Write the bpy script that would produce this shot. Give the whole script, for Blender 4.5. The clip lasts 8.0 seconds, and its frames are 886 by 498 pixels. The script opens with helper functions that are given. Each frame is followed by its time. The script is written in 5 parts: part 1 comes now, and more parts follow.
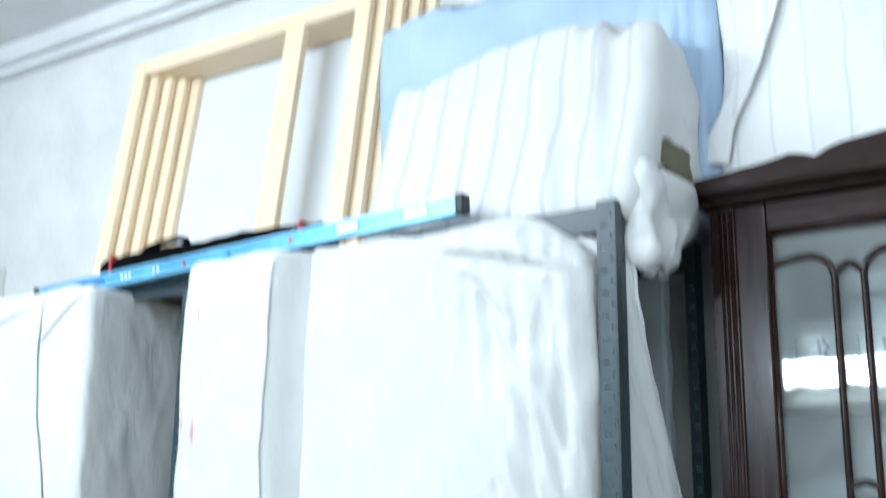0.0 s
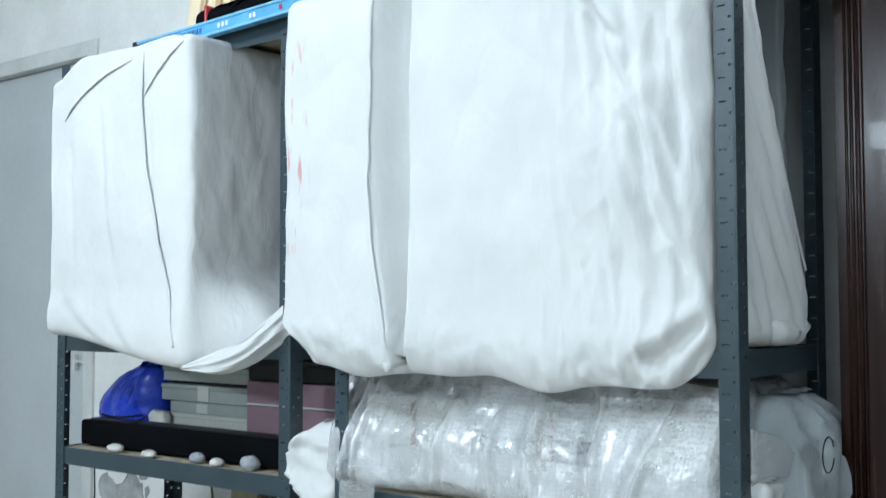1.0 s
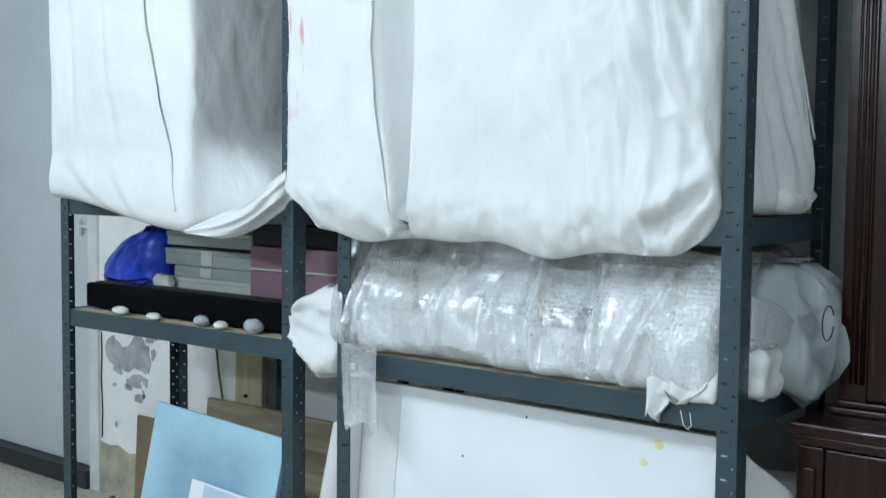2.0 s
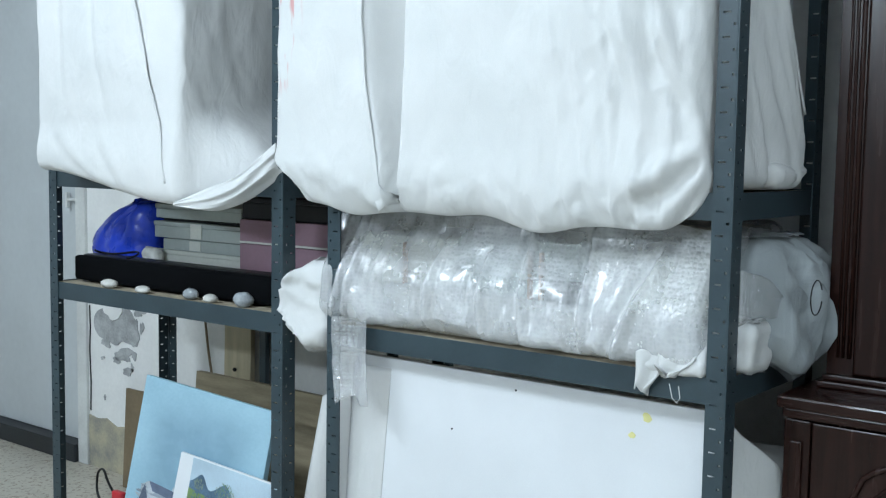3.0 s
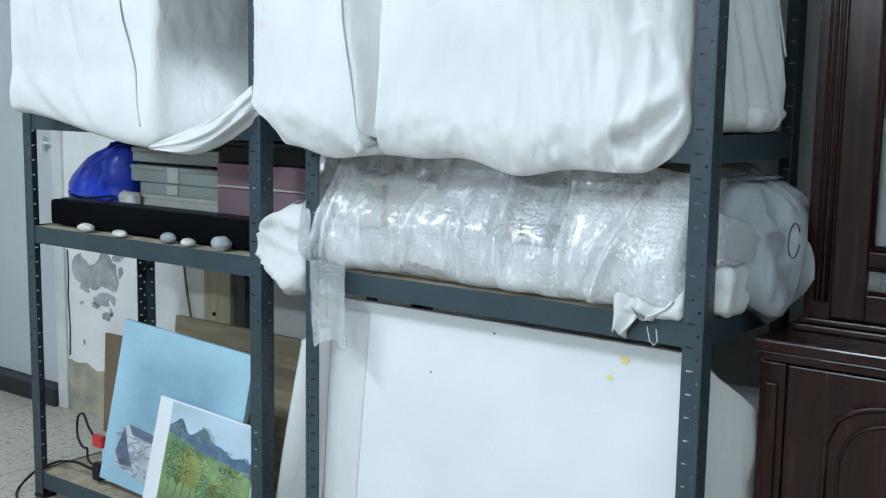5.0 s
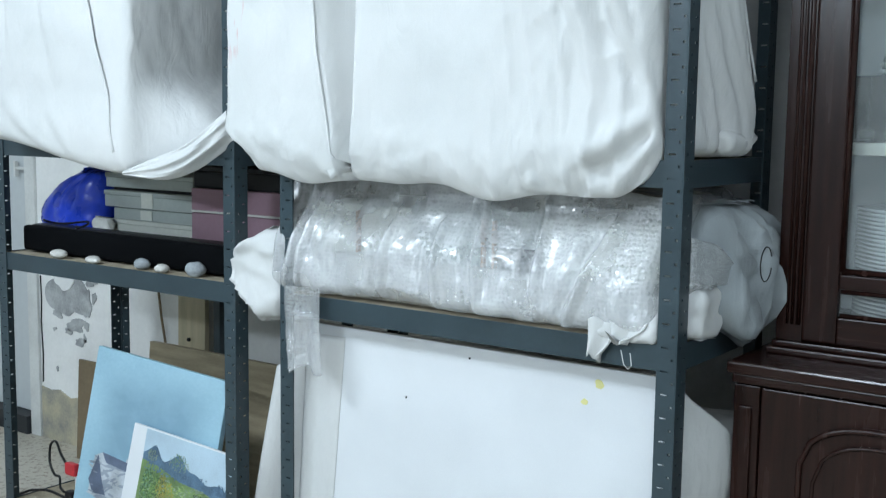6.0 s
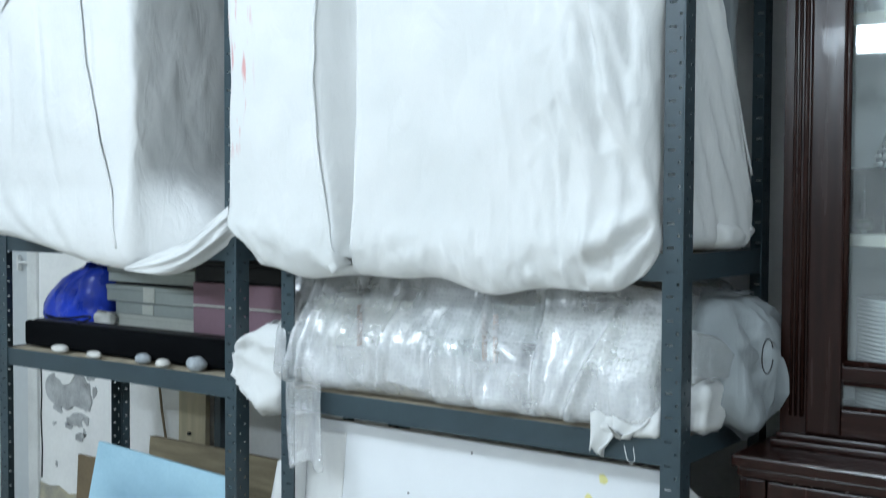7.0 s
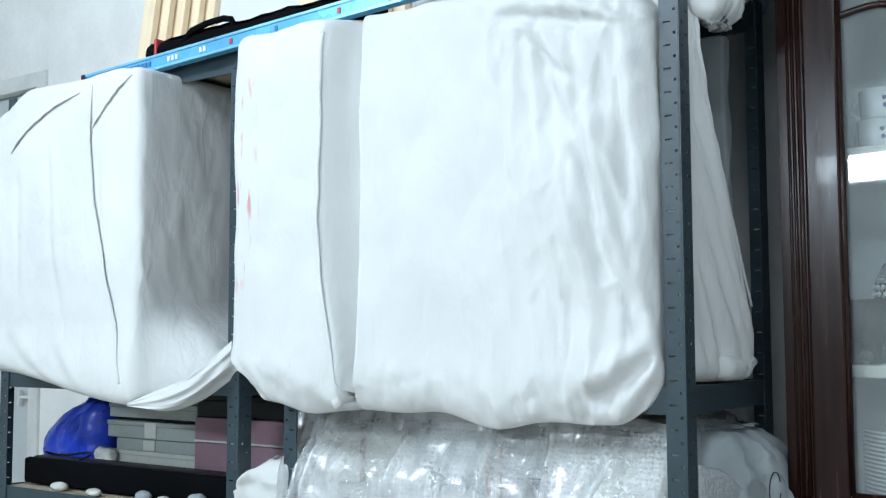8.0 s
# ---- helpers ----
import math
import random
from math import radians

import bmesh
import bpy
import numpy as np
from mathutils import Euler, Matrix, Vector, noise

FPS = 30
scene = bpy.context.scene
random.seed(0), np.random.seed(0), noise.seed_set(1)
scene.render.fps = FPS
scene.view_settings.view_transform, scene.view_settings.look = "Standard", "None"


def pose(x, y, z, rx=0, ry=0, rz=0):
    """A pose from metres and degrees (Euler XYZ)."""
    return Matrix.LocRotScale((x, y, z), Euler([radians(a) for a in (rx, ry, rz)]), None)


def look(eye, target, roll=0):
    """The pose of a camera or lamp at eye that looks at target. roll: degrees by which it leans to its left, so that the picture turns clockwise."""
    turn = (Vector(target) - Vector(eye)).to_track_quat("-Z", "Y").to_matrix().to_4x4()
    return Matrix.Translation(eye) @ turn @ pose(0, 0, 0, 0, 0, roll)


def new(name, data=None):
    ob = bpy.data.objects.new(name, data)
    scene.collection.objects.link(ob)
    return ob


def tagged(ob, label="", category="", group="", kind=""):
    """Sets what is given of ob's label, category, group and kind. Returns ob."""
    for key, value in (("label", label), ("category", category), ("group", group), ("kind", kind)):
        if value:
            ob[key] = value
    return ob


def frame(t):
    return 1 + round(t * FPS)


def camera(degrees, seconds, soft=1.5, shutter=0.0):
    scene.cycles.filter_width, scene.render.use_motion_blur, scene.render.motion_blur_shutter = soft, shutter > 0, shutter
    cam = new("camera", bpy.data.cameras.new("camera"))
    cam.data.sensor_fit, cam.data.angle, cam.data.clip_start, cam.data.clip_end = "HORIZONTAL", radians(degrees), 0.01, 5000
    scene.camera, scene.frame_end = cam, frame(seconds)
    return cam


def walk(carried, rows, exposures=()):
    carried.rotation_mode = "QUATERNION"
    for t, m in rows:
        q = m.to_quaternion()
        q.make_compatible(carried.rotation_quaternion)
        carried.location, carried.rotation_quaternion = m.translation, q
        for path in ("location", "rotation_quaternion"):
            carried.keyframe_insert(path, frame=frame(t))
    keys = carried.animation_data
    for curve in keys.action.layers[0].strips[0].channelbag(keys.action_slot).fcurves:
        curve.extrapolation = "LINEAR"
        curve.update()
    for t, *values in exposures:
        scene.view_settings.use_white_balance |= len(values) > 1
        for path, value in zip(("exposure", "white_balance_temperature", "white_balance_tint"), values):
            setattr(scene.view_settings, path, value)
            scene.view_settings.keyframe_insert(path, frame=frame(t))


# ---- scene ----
cam = camera(44.0, 8.0, soft=1.2, shutter=0.5)
PATH = [
    (0, (0.795, -1.683, 1.271), (-0.306, -0.081, 1.743), 0.7),
    (0.2, (0.784, -1.695, 1.229), (-0.314, -0.063, 1.591), 0.7),
    (0.3, (0.784, -1.691, 1.195), (-0.336, -0.07, 1.537), 0.9),
    (0.5, (0.751, -1.683, 1.161), (-0.42, -0.083, 1.440), 0.0),
    (0.6, (0.752, -1.682, 1.151), (-0.444, -0.095, 1.373), -0.2),
    (1, (0.734, -1.689, 1.151), (-0.51, -0.127, 1.253), -0.1),
    (1.5, (0.73, -1.683, 1.141), (-0.525, -0.125, 1.149), 0.2),
    (2, (0.727, -1.674, 1.134), (-0.523, -0.118, 1.007), 0.6),
    (3.3, (0.724, -1.678, 1.129), (-0.502, -0.11, 0.934), 0.8),
    (3.5, (0.724, -1.672, 1.131), (-0.498, -0.105, 0.902), 0.7),
    (4, (0.722, -1.665, 1.126), (-0.489, -0.102, 0.829), 0.9),
    (4.5, (0.722, -1.668, 1.124), (-0.485, -0.099, 0.841), 1.0),
    (6, (0.728, -1.664, 1.131), (-0.439, -0.055, 0.902), 0.8),
    (6.5, (0.729, -1.668, 1.134), (-0.441, -0.054, 0.967), 0.6),
    (7, (0.733, -1.668, 1.147), (-0.444, -0.053, 1.074), 0.3),
    (7.5, (0.74, -1.676, 1.151), (-0.44, -0.064, 1.235), -0.0),
    (7.8, (0.732, -1.678, 1.155), (-0.44, -0.064, 1.303), -0.3),
    (8, (0.741, -1.681, 1.159), (-0.436, -0.072, 1.318), -0.2),
]
walk(cam, [(t, look(eye, target, roll)) for t, eye, target, roll in PATH],
     exposures=((0, 0.15), (0.6, -0.03), (1.5, -0.14), (4.5, -0.10), (6.5, -0.1), (8, -0.06)))


# ---- world and light ----
world = bpy.data.worlds.new("world")
world.use_nodes = True
scene.world = world
world.node_tree.nodes["Background"].inputs[0].default_value = (0.75, 0.87, 1.0, 1)
world.node_tree.nodes["Background"].inputs[1].default_value = 0.3

LAMP_AT = (-0.66, -3.28, 1.98)
lamp_data = bpy.data.lights.new("wall_light", "AREA")
lamp_data.shape, lamp_data.size, lamp_data.size_y = "RECTANGLE", 0.62, 0.13
lamp_data.energy, lamp_data.color = 37, (0.725, 0.87, 1.0)
lamp = new("wall_light", lamp_data)
lamp.matrix_basis = look(LAMP_AT, (-0.9, 0.2, 1.2))
# two unseen fluorescent battens under the ceiling: the strong one far to the left, a weaker one added as fill behind
# the camera
BATTENS = (((-1.80, -2.15, 2.84), (-0.6, -0.1, 1.1), 59), ((0.75, -2.5, 2.84), (0.2, 0.0, 1.0), 18))
for batten_at, batten_to, batten_watts in BATTENS:
    batten_data = bpy.data.lights.new("unseen_ceiling_light", "AREA")
    batten_data.shape, batten_data.size, batten_data.size_y = "RECTANGLE", 1.2, 0.12
    batten_data.energy, batten_data.color = batten_watts, (0.725, 0.87, 1.0)
    new("unseen_ceiling_light", batten_data).matrix_basis = look(batten_at, batten_to)


# ---- helpers ----
def mat(name, base, rough=0.6, metal=0.0, vary=0.12, scale=6.0, fine=90.0, bump=0.15, spec=0.5, other=None, stretch=(1, 1, 1), coat=0.0):
    """A surface with broad blotches, fine grain and a small relief, at real size."""
    m = bpy.data.materials.new(name)
    m.use_nodes = True
    nt = m.node_tree
    n, l = nt.nodes, nt.links
    b = n["Principled BSDF"]
    co = n.new("ShaderNodeTexCoord")
    mp = n.new("ShaderNodeMapping")
    mp.inputs["Scale"].default_value = stretch
    l.new(co.outputs["Object"], mp.inputs[0])
    big, small = n.new("ShaderNodeTexNoise"), n.new("ShaderNodeTexNoise")
    for t, s, d in ((big, scale, 4), (small, fine, 3)):
        t.inputs["Scale"].default_value, t.inputs["Detail"].default_value = s, d
        l.new(mp.outputs[0], t.inputs["Vector"])
    mix = n.new("ShaderNodeMath")
    mix.operation = "MULTIPLY_ADD"
    l.new(small.outputs[0], mix.inputs[0])
    mix.inputs[1].default_value = 0.35
    l.new(big.outputs[0], mix.inputs[2])
    ramp = n.new("ShaderNodeValToRGB")
    other = other or tuple(c * (1 - 2 * vary) for c in base)
    hi = tuple(min(1, c * (1 + 0.5 * vary)) for c in base)
    ramp.color_ramp.elements[0].position, ramp.color_ramp.elements[1].position = 0.42, 0.85
    ramp.color_ramp.elements[0].color, ramp.color_ramp.elements[1].color = (*other, 1), (*hi, 1)
    l.new(mix.outputs[0], ramp.inputs[0])
    l.new(ramp.outputs[0], b.inputs["Base Color"])
    rr = n.new("ShaderNodeMapRange")
    rr.inputs[3].default_value, rr.inputs[4].default_value = max(0.02, rough - 0.1), min(1, rough + 0.12)
    l.new(big.outputs[0], rr.inputs[0])
    l.new(rr.outputs[0], b.inputs["Roughness"])
    b.inputs["Metallic"].default_value, b.inputs["Specular IOR Level"].default_value = metal, spec
    b.inputs["Coat Weight"].default_value = coat
    if bump:
        bp = n.new("ShaderNodeBump")
        bp.inputs["Strength"].default_value, bp.inputs["Distance"].default_value = bump, 0.004
        l.new(mix.outputs[0], bp.inputs["Height"])
        l.new(bp.outputs[0], b.inputs["Normal"])
    return m


def thing(name, at, label, category, group="", kind=""):
    ob = new(name)
    ob.empty_display_size = 0.05
    ob.location = at
    return tagged(ob, label, category, group, kind)


def part(name, bm, material, parent=None, label="", smooth=False):
    """One mesh object, built in world coordinates, under a thing or a part."""
    me = bpy.data.meshes.new(name)
    bm.to_mesh(me)
    bm.free()
    for m in material if isinstance(material, (list, tuple)) else [material]:
        me.materials.append(m)
    if smooth:
        me.shade_smooth()
    ob = new(name, me)
    if parent is not None:
        ob.parent = parent
        top = parent
        while top.parent is not None:
            top = top.parent
        if top is parent:
            ob.matrix_parent_inverse = Matrix.Translation(-Vector(top.location))
    if label:
        ob["label"] = label
    return ob


def box(bm, x0, x1, y0, y1, z0, z1, bevel=0.0, turn=None, mi=0):
    r = bmesh.ops.create_cube(bm, size=1)
    vs = r["verts"]
    for v in vs:
        v.co = Vector(((x0 + x1) / 2 + v.co.x * (x1 - x0), (y0 + y1) / 2 + v.co.y * (y1 - y0), (z0 + z1) / 2 + v.co.z * (z1 - z0)))
    fs = list({f for v in vs for f in v.link_faces})
    for f in fs:
        f.material_index = mi
    if turn is not None:
        bmesh.ops.transform(bm, matrix=turn, verts=vs)
    if bevel:
        es = list({e for v in vs for e in v.link_edges})
        r = bmesh.ops.bevel(bm, geom=es, offset=bevel, segments=2, affect="EDGES", profile=0.6)
        for f in r["faces"]:
            f.material_index = mi
    return bm


def boxes(*specs, bevel=0.0, turn=None):
    bm = bmesh.new()
    for s in specs:
        box(bm, *s, bevel=bevel, turn=turn)
    return bm


def tube(points, radius, sides=8, bm=None):
    """A round bar along a line of points."""
    bm = bm or bmesh.new()
    pts = [Vector(p) for p in points]
    rings = []
    for i, p in enumerate(pts):
        d = (pts[min(i + 1, len(pts) - 1)] - pts[max(i - 1, 0)]).normalized()
        a = d.orthogonal().normalized() if not rings else (rings[-1][1] - d * rings[-1][1].dot(d)).normalized()
        b = d.cross(a)
        ring = [bm.verts.new(p + radius * (a * math.cos(2 * math.pi * k / sides) + b * math.sin(2 * math.pi * k / sides))) for k in range(sides)]
        rings.append((ring, a))
    for (r0, _), (r1, _) in zip(rings, rings[1:]):
        for k in range(sides):
            bm.faces.new((r0[k], r0[(k + 1) % sides], r1[(k + 1) % sides], r1[k]))
    bm.faces.new(rings[0][0][::-1])
    bm.faces.new(rings[-1][0])
    return bm


def lathe(profile, cx, cy, sides=28, bm=None):
    """A turned shape from pairs of radius and height."""
    bm = bm or bmesh.new()
    rings = [[bm.verts.new((cx + r * math.cos(2 * math.pi * k / sides), cy + r * math.sin(2 * math.pi * k / sides), z)) for k in range(sides)] for r, z in profile]
    for a, b in zip(rings, rings[1:]):
        for k in range(sides):
            bm.faces.new((a[k], a[(k + 1) % sides], b[(k + 1) % sides], b[k]))
    return bm


def prism(outline, y0, y1, bm=None, m=None):
    """An outline in x and z, given thickness from y0 to y1."""
    bm = bm or bmesh.new()
    a = [bm.verts.new((x, y0, z)) for x, z in outline]
    b = [bm.verts.new((x, y1, z)) for x, z in outline]
    bm.faces.new(a)
    bm.faces.new(b[::-1])
    for k in range(len(a)):
        j = (k + 1) % len(a)
        bm.faces.new((a[j], a[k], b[k], b[j]))
    if m is not None:
        bmesh.ops.transform(bm, matrix=m, verts=a + b)
    bmesh.ops.recalc_face_normals(bm, faces=bm.faces)
    return bm


def fbm(p, s, octaves=3):
    return noise.fractal(Vector(p) * s, 0.9, 2.1, octaves)


def ridge(p, s):
    """Sharp-backed wrinkles."""
    return 1 - abs(noise.noise(Vector(p) * s)) * 2


def near_line(px, pz, x0, z0, x1, z1):
    """Distance to a line in the x-z plane, signed by side, and how far along it."""
    dx, dz = x1 - x0, z1 - z0
    ll = dx * dx + dz * dz
    t = max(0.0, min(1.0, ((px - x0) * dx + (pz - z0) * dz) / ll))
    d = math.hypot(px - x0 - t * dx, pz - z0 - t * dz)
    side = (px - x0) * dz - (pz - z0) * dx
    return math.copysign(d, side), t


def smooth01(a, b, x):
    t = max(0.0, min(1.0, (x - a) / (b - a)))
    return t * t * (3 - 2 * t)


def wrapped(x0, x1, y0, y1, z0, z1, r, shape, step=0.012, soft=0.03):
    """A closed skin round a box with rounded upright edges and rounded rims, moved by shape(point, normal)."""
    bm = bmesh.new()
    w, d = x1 - x0, y1 - y0
    ring, per = [], []
    corners = [(x1 - r, y0 + r, -90), (x1 - r, y1 - r, 0), (x0 + r, y1 - r, 90), (x0 + r, y0 + r, 180)]
    for i, (cx, cy, a0) in enumerate(corners):
        for k in range(7):
            a = math.radians(a0 + 90 * k / 6)
            ring.append((cx + r * math.cos(a), cy + r * math.sin(a), math.cos(a), math.sin(a)))
        nx_, ny_, na = corners[(i + 1) % 4]
        ax, ay = ring[-1][0], ring[-1][1]
        b = math.radians(na)
        bx, by = nx_ + r * math.cos(b), ny_ + r * math.sin(b)
        n = max(2, int(math.hypot(bx - ax, by - ay) / (step if i == 3 else step * 2.0)))
        for k in range(1, n):
            ring.append((ax + (bx - ax) * k / n, ay + (by - ay) * k / n, ring[-1][2], ring[-1][3]))
    cxm, cym = (x0 + x1) / 2, (y0 + y1) / 2
    rows = [(z0, 0.4, -1), (z0, 0.8, -1)]
    inset = []
    for k in range(6):
        a = math.pi / 2 * k / 5
        inset.append((z0 + soft * (1 - math.cos(a)), soft * (1 - math.sin(a)), -math.cos(a)))
    n = max(3, int((z1 - z0 - 2 * soft) / step))
    for k in range(1, n):
        inset.append((z0 + soft + (z1 - z0 - 2 * soft) * k / n, 0.0, 0.0))
    for k in range(6):
        a = math.pi / 2 * (1 - k / 5)
        inset.append((z1 - soft * (1 - math.cos(a)), soft * (1 - math.sin(a)), math.cos(a)))
    loops = []

    def add(z, f, off, nz):
        loop = []
        for x, y, nx0, ny0 in ring:
            h = math.sqrt(max(0.0, 1 - nz * nz))
            p = Vector((cxm + (x - cxm) * f - nx0 * off, cym + (y - cym) * f - ny0 * off, z))
            nn = Vector((nx0 * h, ny0 * h, nz))
            loop.append(bm.verts.new(shape(p, nn)))
        loops.append(loop)

    for z, f, _ in rows:
        add(z, f * 0.97, 0, -1)
    for z, off, nz in inset:
        add(z, 1.0, off, nz)
    for f in (0.8, 0.4):
        add(z1, f * 0.97, 0, 1)
    m = len(ring)
    for a, b in zip(loops, loops[1:]):
        for k in range(m):
            bm.faces.new((a[k], a[(k + 1) % m], b[(k + 1) % m], b[k]))
    bm.faces.new(loops[0][::-1])
    bm.faces.new(loops[-1])
    return bm


def sheet(us, vs, place, thick=0.004):
    """A sheet of cloth of some thickness over a grid; place(u, v) gives each point."""
    bm = bmesh.new()
    grid = [[bm.verts.new(place(u, v)) for u in us] for v in vs]
    for a, b in zip(grid, grid[1:]):
        for k in range(len(us) - 1):
            bm.faces.new((a[k], a[k + 1], b[k + 1], b[k]))
    bmesh.ops.recalc_face_normals(bm, faces=bm.faces)
    bmesh.ops.solidify(bm, geom=bm.faces[:], thickness=thick)
    return bm


def placed(bm, m):
    bmesh.ops.transform(bm, matrix=m, verts=bm.verts)
    return bm


def steps(a, b, n):
    return [a + (b - a) * k / n for k in range(n + 1)]


# ---- materials ----
def cloth_material(name, base, other, stripe=None, stains=False):
    m = mat(name, base, rough=0.88, vary=0.06, scale=5, fine=500, bump=0.12, spec=0.2, other=other)
    nt = m.node_tree
    n, l = nt.nodes, nt.links
    b = n["Principled BSDF"]
    b.inputs["Sheen Weight"].default_value = 0.15
    co = n.new("ShaderNodeTexCoord")
    # soft creases of handled cloth, at hand size
    cz, cm, cb = n.new("ShaderNodeTexNoise"), n.new("ShaderNodeMapping"), n.new("ShaderNodeBump")
    cz.inputs["Scale"].default_value, cz.inputs["Detail"].default_value, cz.inputs["Distortion"].default_value = 11, 3, 0.8
    cm.inputs["Scale"].default_value, cm.inputs["Rotation"].default_value = (1.5, 1.5, 0.7), (0.0, 0.5, 0.0)
    cb.inputs["Strength"].default_value, cb.inputs["Distance"].default_value = 0.35, 0.012
    l.new(co.outputs["Object"], cm.inputs[0])
    l.new(cm.outputs[0], cz.inputs["Vector"])
    l.new(cz.outputs[0], cb.inputs["Height"])
    l.new(b.inputs["Normal"].links[0].from_socket, cb.inputs["Normal"])
    l.new(cb.outputs[0], b.inputs["Normal"])
    # thin, sharp-backed wrinkles running down the cloth
    wz, wm, wa, wb = n.new("ShaderNodeTexNoise"), n.new("ShaderNodeMapping"), n.new("ShaderNodeMath"), n.new("ShaderNodeBump")
    wa2 = n.new("ShaderNodeMath")
    wz.inputs["Scale"].default_value, wz.inputs["Detail"].default_value, wz.inputs["Distortion"].default_value = 9, 2, 0.6
    wm.inputs["Scale"].default_value, wm.inputs["Rotation"].default_value = (2.0, 2.0, 0.8), (0.2, -0.35, 0.0)
    wa.operation, wa.inputs[1].default_value = "SUBTRACT", 0.5
    wa2.operation = "ABSOLUTE"
    wb.inputs["Strength"].default_value, wb.inputs["Distance"].default_value = 0.22, 0.014
    wb.invert = True
    l.new(co.outputs["Object"], wm.inputs[0])
    l.new(wm.outputs[0], wz.inputs["Vector"])
    l.new(wz.outputs[0], wa.inputs[0])
    l.new(wa.outputs[0], wa2.inputs[0])
    l.new(wa2.outputs[0], wb.inputs["Height"])
    l.new(b.inputs["Normal"].links[0].from_socket, wb.inputs["Normal"])
    l.new(wb.outputs[0], b.inputs["Normal"])
    src = b.inputs["Base Color"].links[0].from_socket
    if stripe:
        sep = n.new("ShaderNodeSeparateXYZ")
        l.new(co.outputs["Object"], sep.inputs[0])
        w = n.new("ShaderNodeMath")
        w.operation = "MULTIPLY_ADD"
        nz = n.new("ShaderNodeTexNoise")
        nz.inputs["Scale"].default_value = 3
        l.new(nz.outputs[0], w.inputs[0])
        w.inputs[1].default_value = 0.03
        l.new(sep.outputs[0], w.inputs[2])
        f = n.new("ShaderNodeMath")
        f.operation = "PINGPONG"
        l.new(w.outputs[0], f.inputs[0])
        f.inputs[1].default_value = stripe[1]
        r = n.new("ShaderNodeMapRange")
        l.new(f.outputs[0], r.inputs[0])
        r.inputs[1].default_value, r.inputs[2].default_value = stripe[2], stripe[2] * 0.6
        mx = n.new("ShaderNodeMix")
        mx.data_type = "RGBA"
        l.new(r.outputs[0], mx.inputs[0])
        l.new(src, mx.inputs[6])
        mx.inputs[7].default_value = (*stripe[0], 1)
        l.new(mx.outputs[2], b.inputs["Base Color"])
    if stains:
        # old red drips, in a strip of the sheet
        sep = n.new("ShaderNodeSeparateXYZ")
        l.new(co.outputs["Object"], sep.inputs[0])
        mp = n.new("ShaderNodeMapping")
        mp.inputs["Scale"].default_value = (55, 1, 11)
        l.new(co.outputs["Object"], mp.inputs[0])
        nz = n.new("ShaderNodeTexNoise")
        nz.inputs["Scale"].default_value, nz.inputs["Detail"].default_value = 1.0, 2
        l.new(mp.outputs[0], nz.inputs["Vector"])

        def window(sock, lo, hi, edge):
            a = n.new("ShaderNodeMapRange")
            l.new(sock, a.inputs[0])
            a.inputs[1].default_value, a.inputs[2].default_value = lo - edge, lo
            c = n.new("ShaderNodeMapRange")
            l.new(sock, c.inputs[0])
            c.inputs[1].default_value, c.inputs[2].default_value = hi + edge, hi
            k = n.new("ShaderNodeMath")
            k.operation = "MULTIPLY"
            l.new(a.outputs[0], k.inputs[0])
            l.new(c.outputs[0], k.inputs[1])
            return k.outputs[0]

        k = n.new("ShaderNodeMath")
        k.operation = "MULTIPLY"
        l.new(window(sep.outputs[0], -0.935, -0.900, 0.03), k.inputs[0])
        l.new(window(sep.outputs[2], 1.29, 1.66, 0.05), k.inputs[1])
        t = n.new("ShaderNodeMapRange")
        l.new(nz.outputs[0], t.inputs[0])
        t.inputs[1].default_value, t.inputs[2].default_value = 0.56, 0.66
        k2 = n.new("ShaderNodeMath")
        k2.operation = "MULTIPLY"
        l.new(k.outputs[0], k2.inputs[0])
        l.new(t.outputs[0], k2.inputs[1])
        mx = n.new("ShaderNodeMix")
        mx.data_type = "RGBA"
        l.new(k2.outputs[0], mx.inputs[0])
        l.new(src, mx.inputs[6])
        mx.inputs[7].default_value = (0.62, 0.34, 0.33, 1)
        l.new(mx.outputs[2], b.inputs["Base Color"])
    return m


WALL = mat("wall_paint", (0.74, 0.76, 0.76), rough=0.75, vary=0.05, scale=2.5, fine=60, bump=0.12)
WALL_OLD = mat("old_wall_paint", (0.80, 0.80, 0.78), rough=0.8, vary=0.06, scale=5, fine=70, bump=0.3)
PLASTER = mat("bare_plaster", (0.40, 0.41, 0.41), rough=0.95, vary=0.25, scale=18, fine=160, bump=0.8)
DAMP = mat("damp_plaster", (0.40, 0.36, 0.26), rough=0.95, vary=0.3, scale=14, fine=120, bump=0.7, other=(0.24, 0.24, 0.22))
CEILING = mat("ceiling_paint", (0.78, 0.79, 0.80), rough=0.85, vary=0.04, bump=0.1)
DOOR = mat("door_paint", (0.52, 0.55, 0.56), rough=0.5, vary=0.05, scale=3, fine=40, bump=0.05)
TRIM = mat("trim_paint", (0.64, 0.65, 0.63), rough=0.55, vary=0.1, scale=8, bump=0.15)
DARK = mat("dark_skirting", (0.016, 0.019, 0.023), rough=0.5, vary=0.2)
STEEL = mat("grey_painted_steel", (0.037, 0.059, 0.071), rough=0.34, vary=0.1, scale=10, fine=140, bump=0.06, spec=0.5)
HOLE = mat("slot_shadow", (0.012, 0.014, 0.016), rough=0.9, vary=0.1, bump=0)
DECK = mat("chipboard", (0.42, 0.36, 0.26), rough=0.85, vary=0.22, scale=30, fine=220, bump=0.3)
